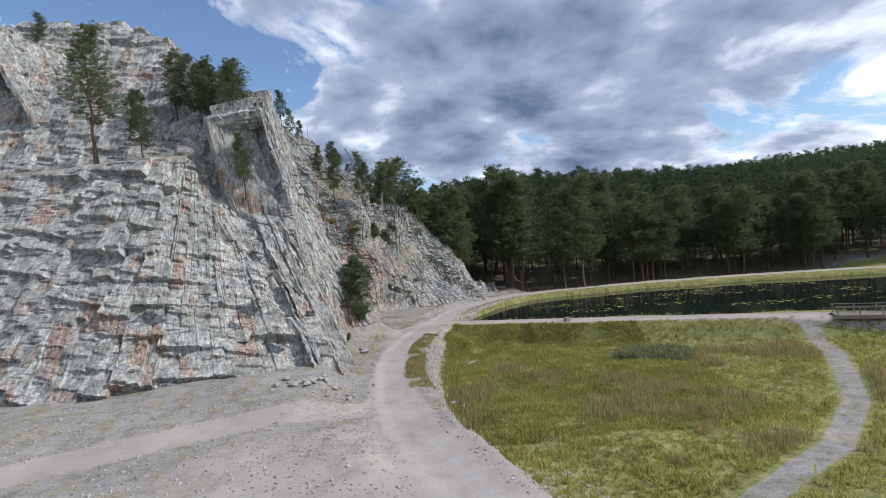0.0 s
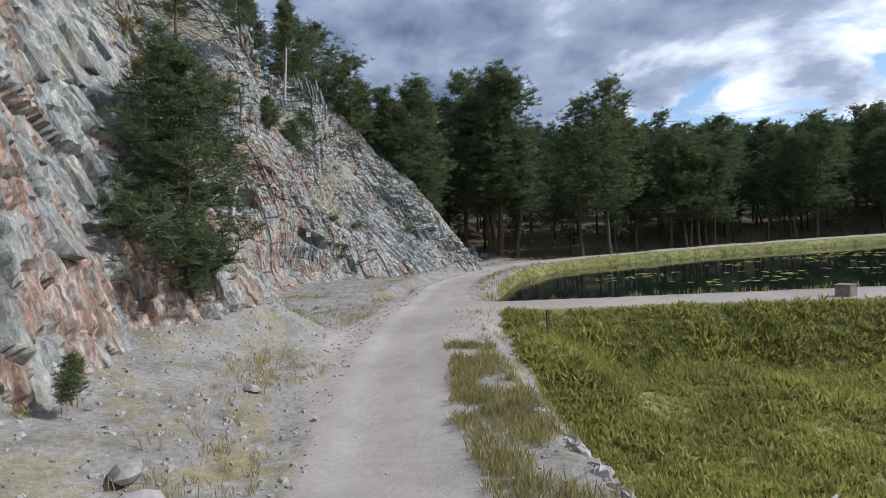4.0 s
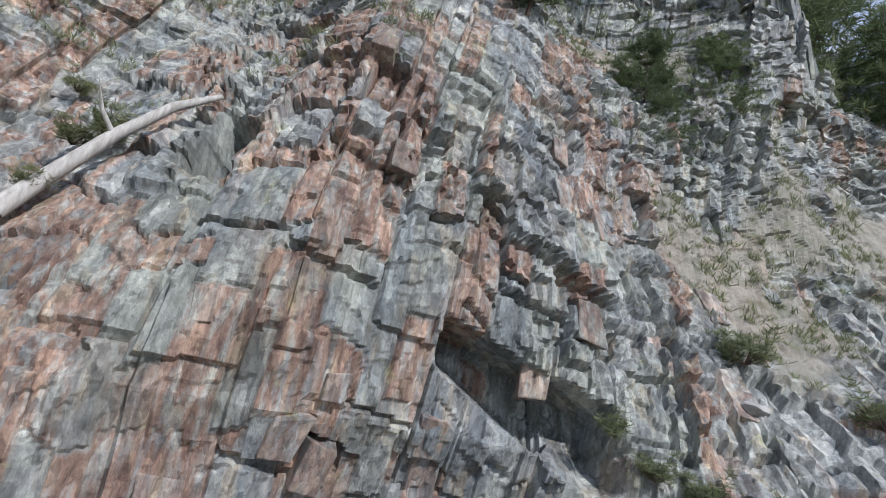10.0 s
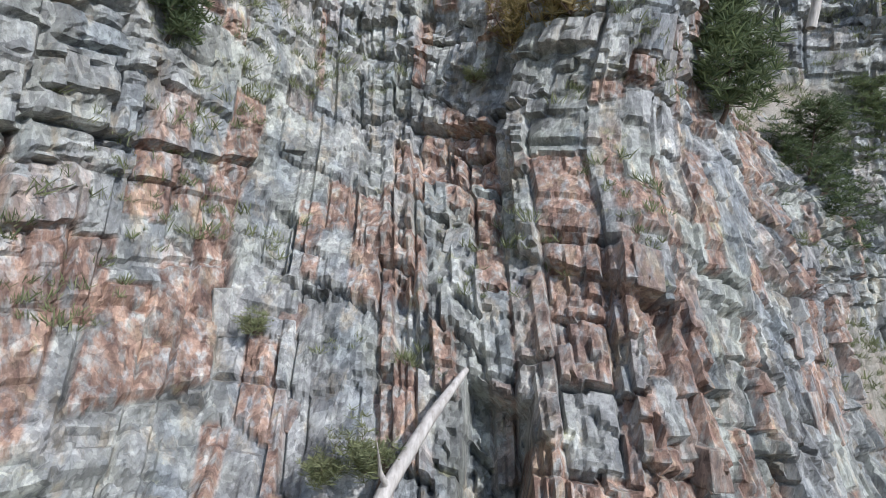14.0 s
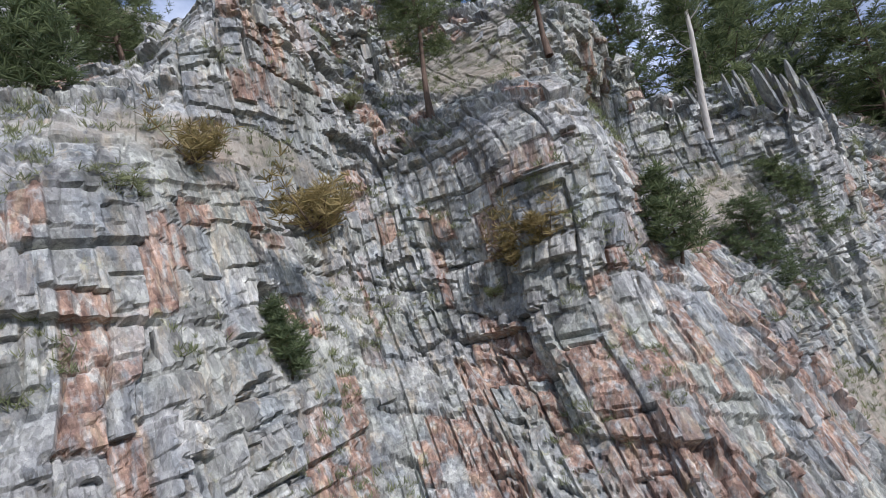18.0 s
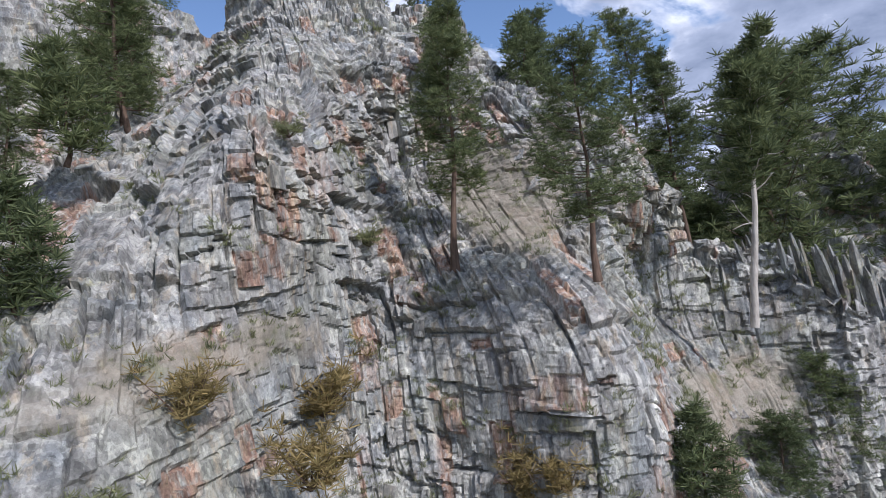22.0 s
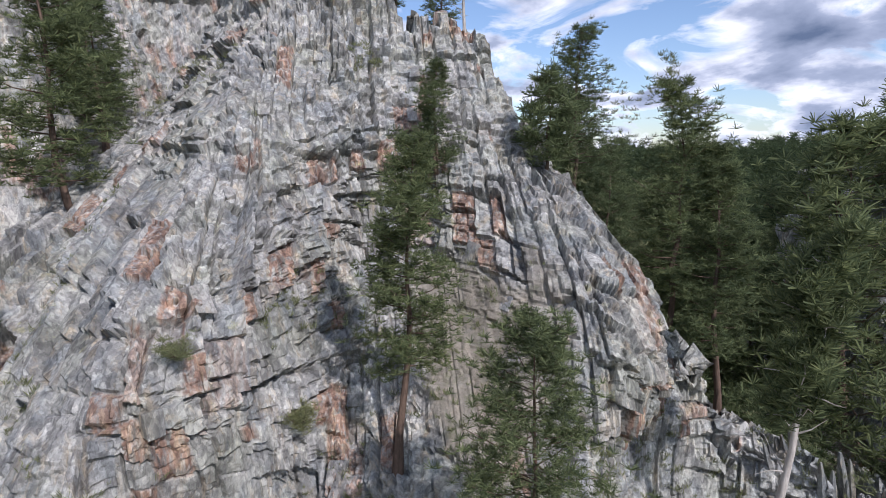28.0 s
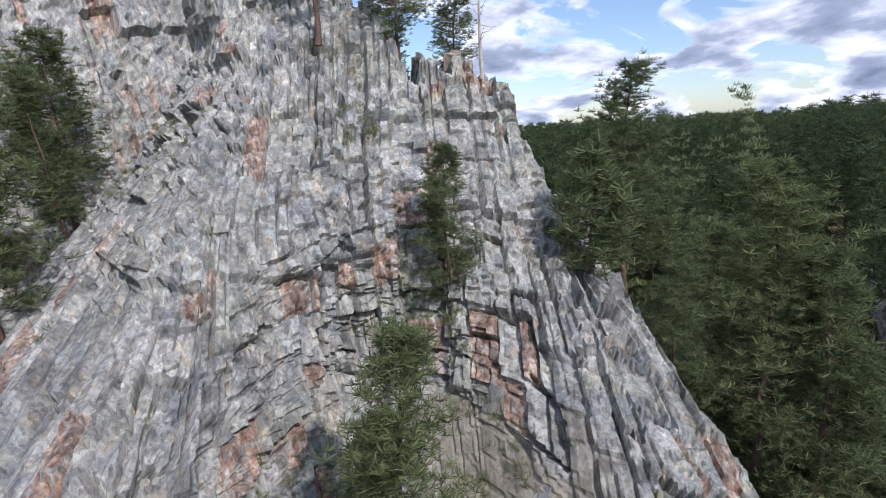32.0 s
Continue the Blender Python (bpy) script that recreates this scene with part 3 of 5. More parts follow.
def strata(a, b, big=1.0, calm=0.0):
    """How far the jointed rock stands out of the smooth face, its tone and its slabs' chance, over the joints' own run a and the height b."""
    wb = b + 0.4 * (fbm(a / 5, b / 5, 23, 3) - 0.5)
    h0, t0, c0, g0 = blocks(a / 3.1, wb / 8.0, 31, 0.25)
    h1, t1, c1, g1 = blocks(a / 1.25, wb / 3.2, 41, 0.3)
    h2, t2, c2, g2 = blocks(a / 0.52, wb / 1.3, 51, 0.6)
    h3, t3, c3, g3 = blocks(a / 0.25, wb / 0.55, 55, 0.8)
    broken = step(fbm(a / 4, b / 4, 61, 3), 0.36, 0.56) * (1 - calm)
    h4, t4, c4, g4 = blocks(a / 0.13, wb / 0.34, 57, 0.8)
    d = big * (1 - 0.6 * calm) * (0.30 * h0 + 0.22 * t0) + (1 - 0.5 * calm) * ((0.13 + 0.17 * broken) * h1 + 0.20 * t1)
    d = d + (0.09 - 0.05 * calm + 0.13 * broken) * h2 + (0.11 - 0.06 * calm + 0.12 * broken) * t2 + (0.06 - 0.04 * calm + 0.08 * broken) * (h3 + t3) + (0.02 + 0.035 * broken) * (h4 + t4)
    d = d - 0.10 * (g1 < 0.04) - (0.08 - 0.05 * calm + 0.08 * broken) * (g2 < 0.1) - 0.06 * broken * (g3 < 0.16) + 0.07 * (fbm(a * 1.8, b * 1.3, 71, 4) - 0.5)
    tone = 0.5 + 1.25 * (0.18 * c1 + 0.28 * c2 + 0.10 * c0 + 0.26 * c3 + 0.18 * c4 - 0.5)
    return d, tone, 0.45 * c1 + 0.55 * c2


def fold(v, top, noise):
    """Height along the face and how far the sheet has gone back behind its crest."""
    top = top + noise
    over = np.maximum(v - top, 0)
    return np.minimum(v, top) - 0.12 * over - 1.5 * np.maximum(over - 6, 0), np.minimum(over, 6) * 1.1


def sheet(name, px, py, pz, d, rgb, label):
    P = np.stack([px, py, pz], -1)
    n = np.cross(np.gradient(P, axis=0), np.gradient(P, axis=1))
    n /= np.linalg.norm(n, axis=-1, keepdims=True) + 1e-9
    if n[..., 0].mean() - n[..., 1].mean() * 0.4 < 0:
        n = -n
    P = P + n * d[..., None]
    me = mesh_np(name, P.reshape(-1, 3), grid_faces(*px.shape), ROCK)
    paint(me, "rock", rgb.reshape(-1, 3))
    return tagged(new(name, me), label, "cliff", kind="structure")


def stained(region, chance):
    """Rust on whole slabs, more of them where the rock is red."""
    return step(region + 1.5 * (chance - 0.5), 0.44, 0.58)


def bell(u, centre, width):
    return np.exp(-(((u - centre) / width) ** 2))


def face_soil(a, z):
    """Where earth and scree lie on the main cliff."""
    soil = 0.95 * bell(a, 63.4, 2.6) * bell(z, 4.2, 2.6) + 0.9 * bell(a, 71.3, 2.3) * bell(z, 25.3, 2.6) + 0.8 * bell(a, 80, 3) * bell(z, 8.5, 2.2) + 0.7 * bell(a, 78, 3) * bell(z, 16.5, 2) + 0.7 * bell(a, 85, 4) * bell(z, 12, 2.5) + 0.6 * bell(a, 61, 4) * bell(z, 20.5, 1.0)
    return step(soil + 1.0 * (fbm(a / 1.5, z / 1.5, 9) - 0.5), 0.25, 0.6) * (soil > 0.05)


def build_cliffs():
    a, z = axis((46, 54, 0.25), (54, 80, 0.05), (80, 98, 0.09), (98, 122, 0.35)), axis((-1.5, 36, 0.06), (36, 54, 0.14))
    U, V = np.meshgrid(a, z, indexing="ij")
    A = U + joint_shift(U, V * 1.3, True)
    Z, back = fold(V, np.interp(A, CREST_A, CREST_Z), 3.4 * (blocks(A / 2.2, V * 0 + 3.3, 81)[2] - 0.5) + 1.6 * (blocks(A / 0.8, V * 0 + 3.3, 83)[2] - 0.5))
    Q = face_q(A, Z) - back + 1.2 * (fbm(A / 9, V / 16, 11, 3) - 0.5)
    d, tone, chance = strata(U, V * 1.3, 1.0, bell(A, 70, 7) * (1 - step(V, 3.5, 8)))
    d = d * (0.35 + 0.65 * step(Z, -1, 1.5)) * (1 + 0.5 * step(A, 83, 88)) * (1 + 0.3 * step(Z, 18, 27))
    # the hollows below the jutting blocks
    lip, sill = 5.75 - 0.3 * (A - 72.4), np.maximum(5.0 - 0.55 * (A - 72.4), 3.6)
    d = d - 1.1 * step(A, 72.2, 72.5) * (1 - step(A, 75.0, 75.6)) * step(Z, sill - 0.1, sill + 0.1) * (1 - step(Z, lip - 0.1, lip + 0.1))
    for ac, zc, wa, wz in ((57.7, 25.6, 0.55, 0.45), (56.0, 24.0, 0.6, 0.6), (67.9, 8.2, 0.5, 0.9), (74.9, 6.9, 0.7, 0.22), (70.7, 3.5, 0.5, 0.25), (62.0, 16.0, 0.3, 0.4), (77.5, 2.0, 0.35, 0.7)):
        d = d - 0.9 * step(wa - np.abs(A - ac - 0.15 * (Z - zc)), 0, 0.12) * step(wz - np.abs(Z - zc + 0.3 * (A - ac)), 0, 0.12)
    region = 0.44 * bell(A, 70.5, 8) * (1 - step(Z, 5, 16)) + 0.45 * bell(A, 70, 3) * bell(Z, 12, 5) + 0.2 * bell(A, 60, 4) * bell(Z, 7, 3) + 0.07 + 0.3 * bell(A, 76, 1.5) * bell(Z, 13, 8) + 0.3 * bell(A, 66.5, 1.2) * bell(Z, 29, 4)
    soil = face_soil(A, Z)
    d = d * (1 - 0.75 * soil)
    X, Y = NX * Q - NY * A, NY * Q + NX * A
    sheet("cliff_main", X, Y, Z, d, np.stack([tone, stained(region, chance), soil], -1), "tall grey and rust-red cliff of steep broken slabs")
    # wall along the road
    y, z = axis((44, 87, 0.11)), axis((-1.5, 22, 0.11), (22, 48, 0.25))
    Y, Z = np.meshgrid(y, z, indexing="ij")
    V = Z
    Z, back = fold(V, np.interp(Y, SIDE_TOP_Y, SIDE_TOP), 4.0 * (blocks(Y / 2.6, V * 0 + 3.3, 85)[2] - 0.5))
    X = np.interp(Y, MID_Y, MID_X) - side_lean(Y) * Z - back * step(Y, 52, 60) + 2.4 * (fbm(Y / 8, V / 20, 13, 3) - 0.5)
    Y = Y + np.clip((58 - Y) / 14, 0, 1) * (2.2 + 0.68 * Z)
    d, tone, chance = strata(Y * 0.75, V * 0.75, 1.5, 0.2)
    d = d * (0.35 + 0.65 * step(Z, -1, 1.5))
    region = 0.5 * bell(Y, 77, 5) * bell(Z, 6, 7) + 0.08 + 0.25 * bell(Z, 1, 3)
    sheet("cliff_side", X, Y, Z, d, np.stack([np.clip(tone, 0, 1), stained(region, chance), 0 * d], -1), "grey rock wall of steep ribs beside the road")
    # quarried wall that faces south
    xs, zs = axis((-75, -34, 0.4), (-34, -8.2, 0.12)), axis((-1.5, 28, 0.12), (28, 64, 0.3))
    X, Z = np.meshgrid(xs, zs, indexing="ij")
    V = Z
    Z, back = fold(V, np.interp(X, SOUTH_TOP_X, SOUTH_TOP), 2.0 * (blocks(X / 2.2, V * 0 + 3.3, 87)[2] - 0.5))
    wall = np.interp(X, SOUTH_X, SOUTH_Y) + back
    corner = 0.55 * Z * np.interp(X, (-26, -10.8), (0, 1))
    bench = step(Z, 23.5, 25.0) * 5 * step(-X, 10, 30)
    Y = wall + 0.68 * Z + bench + 1.6 * (fbm(X / 8, Z / 14, 15, 3) - 0.5)
    d, tone, chance = strata(X * 0.42, Z * 0.95, 1.9, 0.1)
    h5, t5, c5, _ = blocks(X / 3.8, (Z + 0.12 * X) / 2.3, 92, 0.3)
    h6, t6, c6, _ = blocks(X / 1.7, (Z + 0.12 * X) / 1.2, 97, 0.3)
    d = 0.55 * d + 0.55 * h5 + 1.0 * t5 * (c5 > 0.35) + 0.22 * h6 + 0.35 * t6
    tone = tone + 0.16 * (c5 - 0.5) + 0.16 * (c6 - 0.5)
    d = d * (0.35 + 0.65 * step(Z, -1, 1.5)) * (1 - 0.7 * step(Z, 23, 24) * (1 - step(Z, 25, 26)))
    soil = step(Z, 23.0, 24.0) * (1 - step(Z, 25.0, 26.0)) * 0.85 * step(-X, 17, 22)
    sheet("cliff_south", X - corner, Y, Z, d, np.stack([np.clip(tone + 0.06, 0, 1), stained(0.08 + 0.2 * bell(Z, 2, 3), chance), soil], -1), "pale grey quarried rock wall with stepped ledges")
    # the next wall, beyond the grassy gully
    y, z = axis((72, 122, 0.22)), axis((14, 56, 0.22))
    Y, Z = np.meshgrid(y, z, indexing="ij")
    V = Z
    Z, back = fold(V, np.interp(Y, (72, 88, 100, 110, 122), (46, 47, 46, 43, 36)), 3.5 * (blocks(Y / 3.0, V * 0 + 3.3, 89)[2] - 0.5))
    X = np.interp(Y, (72, 88, 100, 112, 122), (-50, -43, -38, -39, -42)) - 0.33 * (Z - 24) - back + 3 * (fbm(Y / 9, V / 16, 17, 3) - 0.5)
    d, tone, chance = strata(Y * 0.9, V, 1.5)
    sheet("cliff_back", X, Y, Z, d, np.stack([tone, stained(0.16 + 0 * d, chance), 0 * d], -1), "weathered grey rock wall beyond a grassy gully")


build_cliffs()
water = mesh_np("pond_water", [(5, 76, -1.0), (120, 44, -1.0), (120, 130, -1.0), (5, 130, -1.0)], [(0, 1, 2, 3)], WATER)
tagged(new("water", water), "dark still pond water with reflections of the woods", "water", kind="structure")


# ---- trees ----
def tube(points, radii, sides=7):
    """A tapered tube along points."""
    points, radii = np.asarray(points, float), np.asarray(radii, float)
    t = np.gradient(points, axis=0)
    t /= np.linalg.norm(t, axis=1, keepdims=True) + 1e-9
    ref = np.where(np.abs(t[:, 2:3]) > 0.9, [[1.0, 0, 0]], [[0, 0, 1.0]])
    u = np.cross(t, ref)
    u /= np.linalg.norm(u, axis=1, keepdims=True) + 1e-9
    v = np.cross(t, u)
    ang = np.linspace(0, 2 * np.pi, sides, endpoint=False)
    ring = u[:, None] * np.cos(ang)[None, :, None] + v[:, None] * np.sin(ang)[None, :, None]
    verts = (points[:, None] + ring * radii[:, None, None]).reshape(-1, 3)
    k = np.arange(len(points) - 1)[:, None] * sides
    i = np.arange(sides)[None]
    j = (i + 1) % sides
    return verts, np.stack([k + i, k + j, k + sides + j, k + sides + i], -1).reshape(-1, 4)


def join(parts):
    vs, fs, n = [], [], 0
    for v, f in parts:
        vs.append(v)
        fs.append(f + n)
        n += len(v)
    return np.concatenate(vs), np.concatenate(fs)


def tufts(centres, size, count, rng, lift=0.35):
    """Pom-poms of thin needles' bundles, as slim triangles."""
    n = len(centres)
    d = rng.normal(size=(n, count, 3))
    d[..., 2] = np.abs(d[..., 2]) * 0.7 + lift * rng.random((n, count)) - 0.15
    d /= np.linalg.norm(d, axis=-1, keepdims=True)
    side = np.cross(d, rng.normal(size=(n, count, 3)))
    side /= np.linalg.norm(side, axis=-1, keepdims=True) + 1e-9
    s = (np.asarray(size).reshape(-1, 1, 1) * (0.7 + 0.6 * rng.random((n, count, 1)))) * np.ones((n, count, 1))
    c = centres[:, None] + d * s * 0.08
    w = s * (0.06 + 0.06 * rng.random((n, count, 1)))
    v = np.stack([c - side * w * 0.5, c + side * w * 0.5, c + d * s + side * w * 0.5, c + d * s - side * w * 0.3], 2)
    f = np.arange(n * count * 4).reshape(-1, 4)
    return v.reshape(-1, 3), f


def pine(seed, height, spread, bare, branches, per, needles, tuft, sides=7):
    """Trunk with limbs, and crown, of one pine standing at the origin."""
    rng = np.random.default_rng(seed)
    zs = np.linspace(0, 1, 9)
    bend = np.cumsum(rng.normal(0, 0.012, (9, 2)), 0) * height
    line = np.c_[bend - bend[0], zs * height]
    r0 = 0.0125 * height + 0.025
    wood = [tube(line, r0 * (1 - 0.93 * zs**0.9), sides)]
    wood[0][0][: sides, :2] *= 1.35
    cent = []
    for b in range(branches):
        t = bare + (1 - bare) * ((b + rng.random()) / branches) ** 0.9
        base = np.array([np.interp(t, zs, line[:, k]) for k in range(3)])
        u = (t - bare) / (1 - bare)
        length = spread * (0.25 + 0.9 * (1 - u) ** 0.7) * (0.55 + 0.6 * rng.random()) * min(1, 0.55 + 2.2 * u)
        az = rng.random() * 2 * np.pi
        out = np.array([np.cos(az), np.sin(az), 0.05 + 0.5 * u - 0.25 * (1 - u) * rng.random()])
        mid = base + out * length * 0.55
        tip = base + out * length + np.array([0, 0, 0.18 * length])
        wood.append(tube([base, mid, tip], [r0 * 0.22 * (1.1 - u), r0 * 0.13, 0.01], 3))
        k = max(2, int(per * (0.5 + length / spread)))
        s = 0.45 + 0.62 * rng.random(k)
        p = base + (mid - base) * np.minimum(s, 0.5)[:, None] * 2 + (tip - mid) * np.maximum(s - 0.5, 0)[:, None] * 2
        p = p + rng.normal(0, 0.15 * length + 0.10, (k, 3)) * [1, 1, 0.8]
        cent.append(p)
    top = line[-1] + rng.normal(0, 0.1, (4, 3))
    cent = np.concatenate(cent + [top])
    return join(wood), tufts(cent, tuft * (0.75 + 0.5 * rng.random(len(cent))), needles, rng)


TREES = {}


def tree_kind(key, label, bark=None, needle=None, **kw):
    (wv, wf), (cv, cf) = pine(**kw)
    ob = new("pine_tree")
    part("trunk", mesh_np("trunk", wv, wf, bark or BARK, True), ob)
    part("crown", mesh_np("crown", cv, cf, needle or NEEDLES), ob)
    ob.location = (0, 0, -60)
    TREES[key] = (tagged(ob, label, "tree", "pines"), kw["height"])


tree_kind("bushy", "full green pine branching almost from the ground", seed=3, height=9.0, spread=2.2, bare=0.14, branches=84, per=24, needles=20, tuft=0.22)
tree_kind("tall", "tall ponderosa pine with an open crown", seed=5, height=12.0, spread=2.2, bare=0.30, branches=60, per=24, needles=20, tuft=0.20)
tree_kind("slim", "slim pine with a long bare trunk", seed=8, height=12.0, spread=1.7, bare=0.30, branches=60, per=24, needles=20, tuft=0.20)
tree_kind("round", "pine with a broad rounded crown", seed=11, height=10.0, spread=2.4, bare=0.25, branches=66, per=24, needles=20, tuft=0.20)
tree_kind("young", "small young pine rooted in a rock crevice", seed=14, height=3.0, spread=0.95, bare=0.12, branches=44, per=8, needles=18, tuft=0.24)


def face_height(x, y, z):
    """The height near z at which the main cliff's face passes through x, y."""
    zs = np.linspace(z - 4, z + 4, 81)
    a = np.full(81, -NY * x + NX * y)
    miss = np.abs(face_q(a, zs) + 1.2 * (fbm(a / 9, zs / 16, 11, 3) - 0.5) - NX * x - NY * y)
    return float(zs[np.argmin(miss)])


def plant(key, x, y, z, height, turn=None, lean=(0, 0)):
    ob, h = TREES[key]
    k = height / h
    turn = random.uniform(0, 360) if turn is None else turn
    m = pose(x, y, z, lean[0], lean[1], 0) @ pose(0, 0, 0, 0, 0, turn) @ Matrix.Diagonal((k, k, k, 1))
    return copy_thing(ob, m)


for key, x, y, z, h in (
    ("bushy", -10.5, 72.2, 1.5, 9.4), ("slim", -17.9, 102.0, 21.8, 9.4), ("round", -12.4, 100.4, 21.3, 6.4), ("young", -10.9, 102.6, 14.2, 2.8),
    ("young", -18.4, 94.0, 10.2, 1.9), ("round", -9.2, 106.6, 9.7, 6.4), ("tall", -8.0, 109.7, 9.9, 7.6), ("slim", -31.3, 98.3, 26.0, 13.0),
    ("young", -25.0, 93.2, 26.0, 3.4), ("round", -40.0, 101.8, 31.0, 8.5), ("tall", -27.7, 87.8, 19.5, 10.5), ("slim", -36.0, 100.6, 29.5, 8.0), ("round", -35.0, 94.5, 26.0, 6.0), ("tall", -36.5, 119.0, 39.0, 6.0), ("tall", -53.0, 104.0, 45.0, 7.0), ("round", -57.0, 94.0, 46.0, 7.0), ("tall", -50.5, 110.0, 43.0, 7.0), ("tall", -60.0, 86.0, 46.0, 8.0), ("bushy", -43.5, 93.0, 27.0, 8.0), ("round", -46.0, 98.0, 28.0, 6.0), ("young", -21.8, 90.8, 19.6, 3.0),
    ("tall", -27.6, 111.4, 36.0, 7.0), ("slim", -26.2, 113.0, 35.0, 6.0), ("slim", -21.8, 107.5, 27.8, 6.4), ("tall", -20.4, 116.5, 27.0, 9.6),
    ("round", -21.6, 117.6, 28.6, 5.4), ("tall", -38.0, 62.0, 24.4, 16.0), ("round", -32.5, 62.0, 24.4, 8.0), ("round", -22.5, 64.5, 27.0, 9.0),
    ("bushy", -26.0, 66.5, 27.5, 9.5), ("tall", -24.5, 69.0, 28.5, 9.0), ("round", -29.5, 68.5, 29.5, 9.0), ("slim", -19.6, 57.8, 18.6, 7.0),
    ("tall", -28.6, 108.4, 38.0, 8.0), ("tall", -31.0, 68.0, 30.0, 9.0), ("round", -27.0, 75.0, 31.0, 8.0), ("tall", -25.0, 80.0, 29.0, 8.0),
    ("young", -24.0, 85.0, 24.0, 4.0), ("round", -30.0, 87.0, 30.0, 8.0), ("tall", -33.0, 92.0, 36.0, 8.0), ("young", -10.8, 64.2, 1.2, 0.9),
    ("slim", -14.5, 115.0, 22.0, 9.0), ("tall", -10.5, 118.0, 18.0, 10.0), ("round", -17.5, 116.0, 25.0, 8.0), ("tall", -7.0, 119.0, 15.0, 11.0),
    ("tall", -14.6, 113.6, 22.6, 10.6), ("slim", -12.6, 113.8, 20.6, 10.4), ("tall", -16.2, 111.4, 24.6, 6.0), ("young", -18.7, 110.9, 27.0, 3.6), ("round", -12.0, 115.6, 0, 12.0), ("tall", -9.6, 114.6, 0, 12.5),
):
    if key == "young" and 88 < y < 112 and x > -24:
        z = face_height(x, y, z) - 0.2
    plant(key, x, y, z if y < 114 or x < -20 else float(land(x, y)) - 0.3, h)
rng = np.random.default_rng(77)
# wood behind the crest of the cliff
for n in range(46):
    a, q = rng.uniform(80, 112), rng.uniform(-103, -82)
    x, y = NX * q - NY * a, NY * q + NX * a
    z = float(land(x, y))
    plant(("tall", "slim", "round", "tall")[n % 4], x, y, z - 0.3, rng.uniform(9, 14))
# front of the wood beyond the far road
for n in range(60):
    x = rng.uniform(8, 130)
    y = float(np.interp(x, (-10, 12, 30, 80, 160), (142, 131, 128.5, 128, 112))) + rng.uniform(2, 20)
    plant(("tall", "slim", "tall", "round")[n % 4], x, y, float(land(x, y)) - 0.3, rng.uniform(22, 29) if x < 50 else rng.uniform(17, 23))
# tall pines where the road rounds the foot of the cliff
for n in range(16):
    x, y = rng.uniform(-9, 9), rng.uniform(121, 136)
    if from_line(np.array([x]), np.array([y]), ROAD)[0] > 5:
        plant(("tall", "round", "slim", "tall")[n % 4], x, y, float(land(x, y)) - 0.3, rng.uniform(19, 24))
for ob, _ in TREES.values():
    for o in (*ob.children_recursive, ob):
        bpy.data.objects.remove(o)


def dead_tree(crowned):
    """A pale bare trunk with twisted twigs, its top green or dead."""
    rng = np.random.default_rng(4)
    zs = np.linspace(0, 1, 8)
    line = np.c_[np.cumsum(rng.normal(0.02, 0.05, 8)), np.cumsum(rng.normal(0, 0.05, 8)), zs * 10]
    ob = new("pine_snag")
    part("trunk", mesh_np("trunk", *tube(line, 0.19 * (1 - 0.9 * zs), 8), DEADWOOD, True), ob)
    tips = []
    for n in range(70 if crowned else 26):
        green = crowned and n > 22
        t = rng.uniform(0.5, 1.0) if green else rng.uniform(0.3, 0.98)
        base = np.array([np.interp(t, zs, line[:, k]) for k in range(3)])
        az, ln = rng.random() * 6.28, rng.uniform(0.6, 1.9) * (1.2 - 0.6 * t)
        p = [base]
        d = np.array([np.cos(az), np.sin(az), 0.2])
        for _ in range(4):
            d = d + rng.normal(0, 0.2 if green else 0.35, 3)
            p.append(p[-1] + d / np.linalg.norm(d) * ln / 4)
        if green:
            tips += [q + rng.normal(0, 0.14, 3) for q in p[1:] for _ in range(3)]
        part("branch", mesh_np("branch", *tube(p, [0.035, 0.028, 0.02, 0.014, 0.006], 4), DEADWOOD, True), ob)
    if crowned:
        part("crown", mesh_np("crown", *tufts(np.array(tips), np.full(len(tips), 0.34), 20, rng), NEEDLES), ob)
        return tagged(ob, "tall pine with bare pale trunk, dead twigs and green top", "tree")
    return tagged(ob, "bare dead pine with a pale peeling trunk and twisted twigs", "tree")


dead_tree(True).matrix_world = pose(-9.8, 108.2, 18.9, 0, 4, 0) @ Matrix.Diagonal((0.75, 0.75, 1.0, 1))
dead_tree(False).matrix_world = pose(-24.2, 112.4, 35.2, 0, 2, 120) @ Matrix.Diagonal((0.55, 0.55, 0.55, 1))




# ---- far woods ----
def woods(name, spots, heights, kinds, mat, label):
    vs, fs, n = [], [], 0
    for (x, y, z), h, k in zip(spots, heights, rng.integers(0, len(kinds), len(spots))):
        v, f = kinds[k]
        c, s = np.cos(x * 7.7), np.sin(x * 7.7)
        w = v * (h * (0.85 + 0.3 * hash2(x, y, 3)), h, h)[1:2][0]
        w = np.c_[w[:, 0] * c - w[:, 1] * s + x, w[:, 0] * s + w[:, 1] * c + y, w[:, 2] + z]
        vs.append(w)
        fs.append(f + n)
        n += len(v)
    return tagged(new(name, mesh_np(name, np.concatenate(vs), np.concatenate(fs), mat)), label, "forest", kind="stuff")


def wood_kinds(branches, per, needles, tuft, count=4):
    out = []
    for k in range(count):
        (wv, wf), (cv, cf) = pine(90 + k, 1.0 * 12, 1.9, 0.18 + 0.06 * k, branches, per, needles, tuft, 4)
        keep = wf[: 4 * 8]
        v, f = join([(wv[: 4 * 9], keep), (cv, cf)])
        out.append((v / 12, f))
    return out


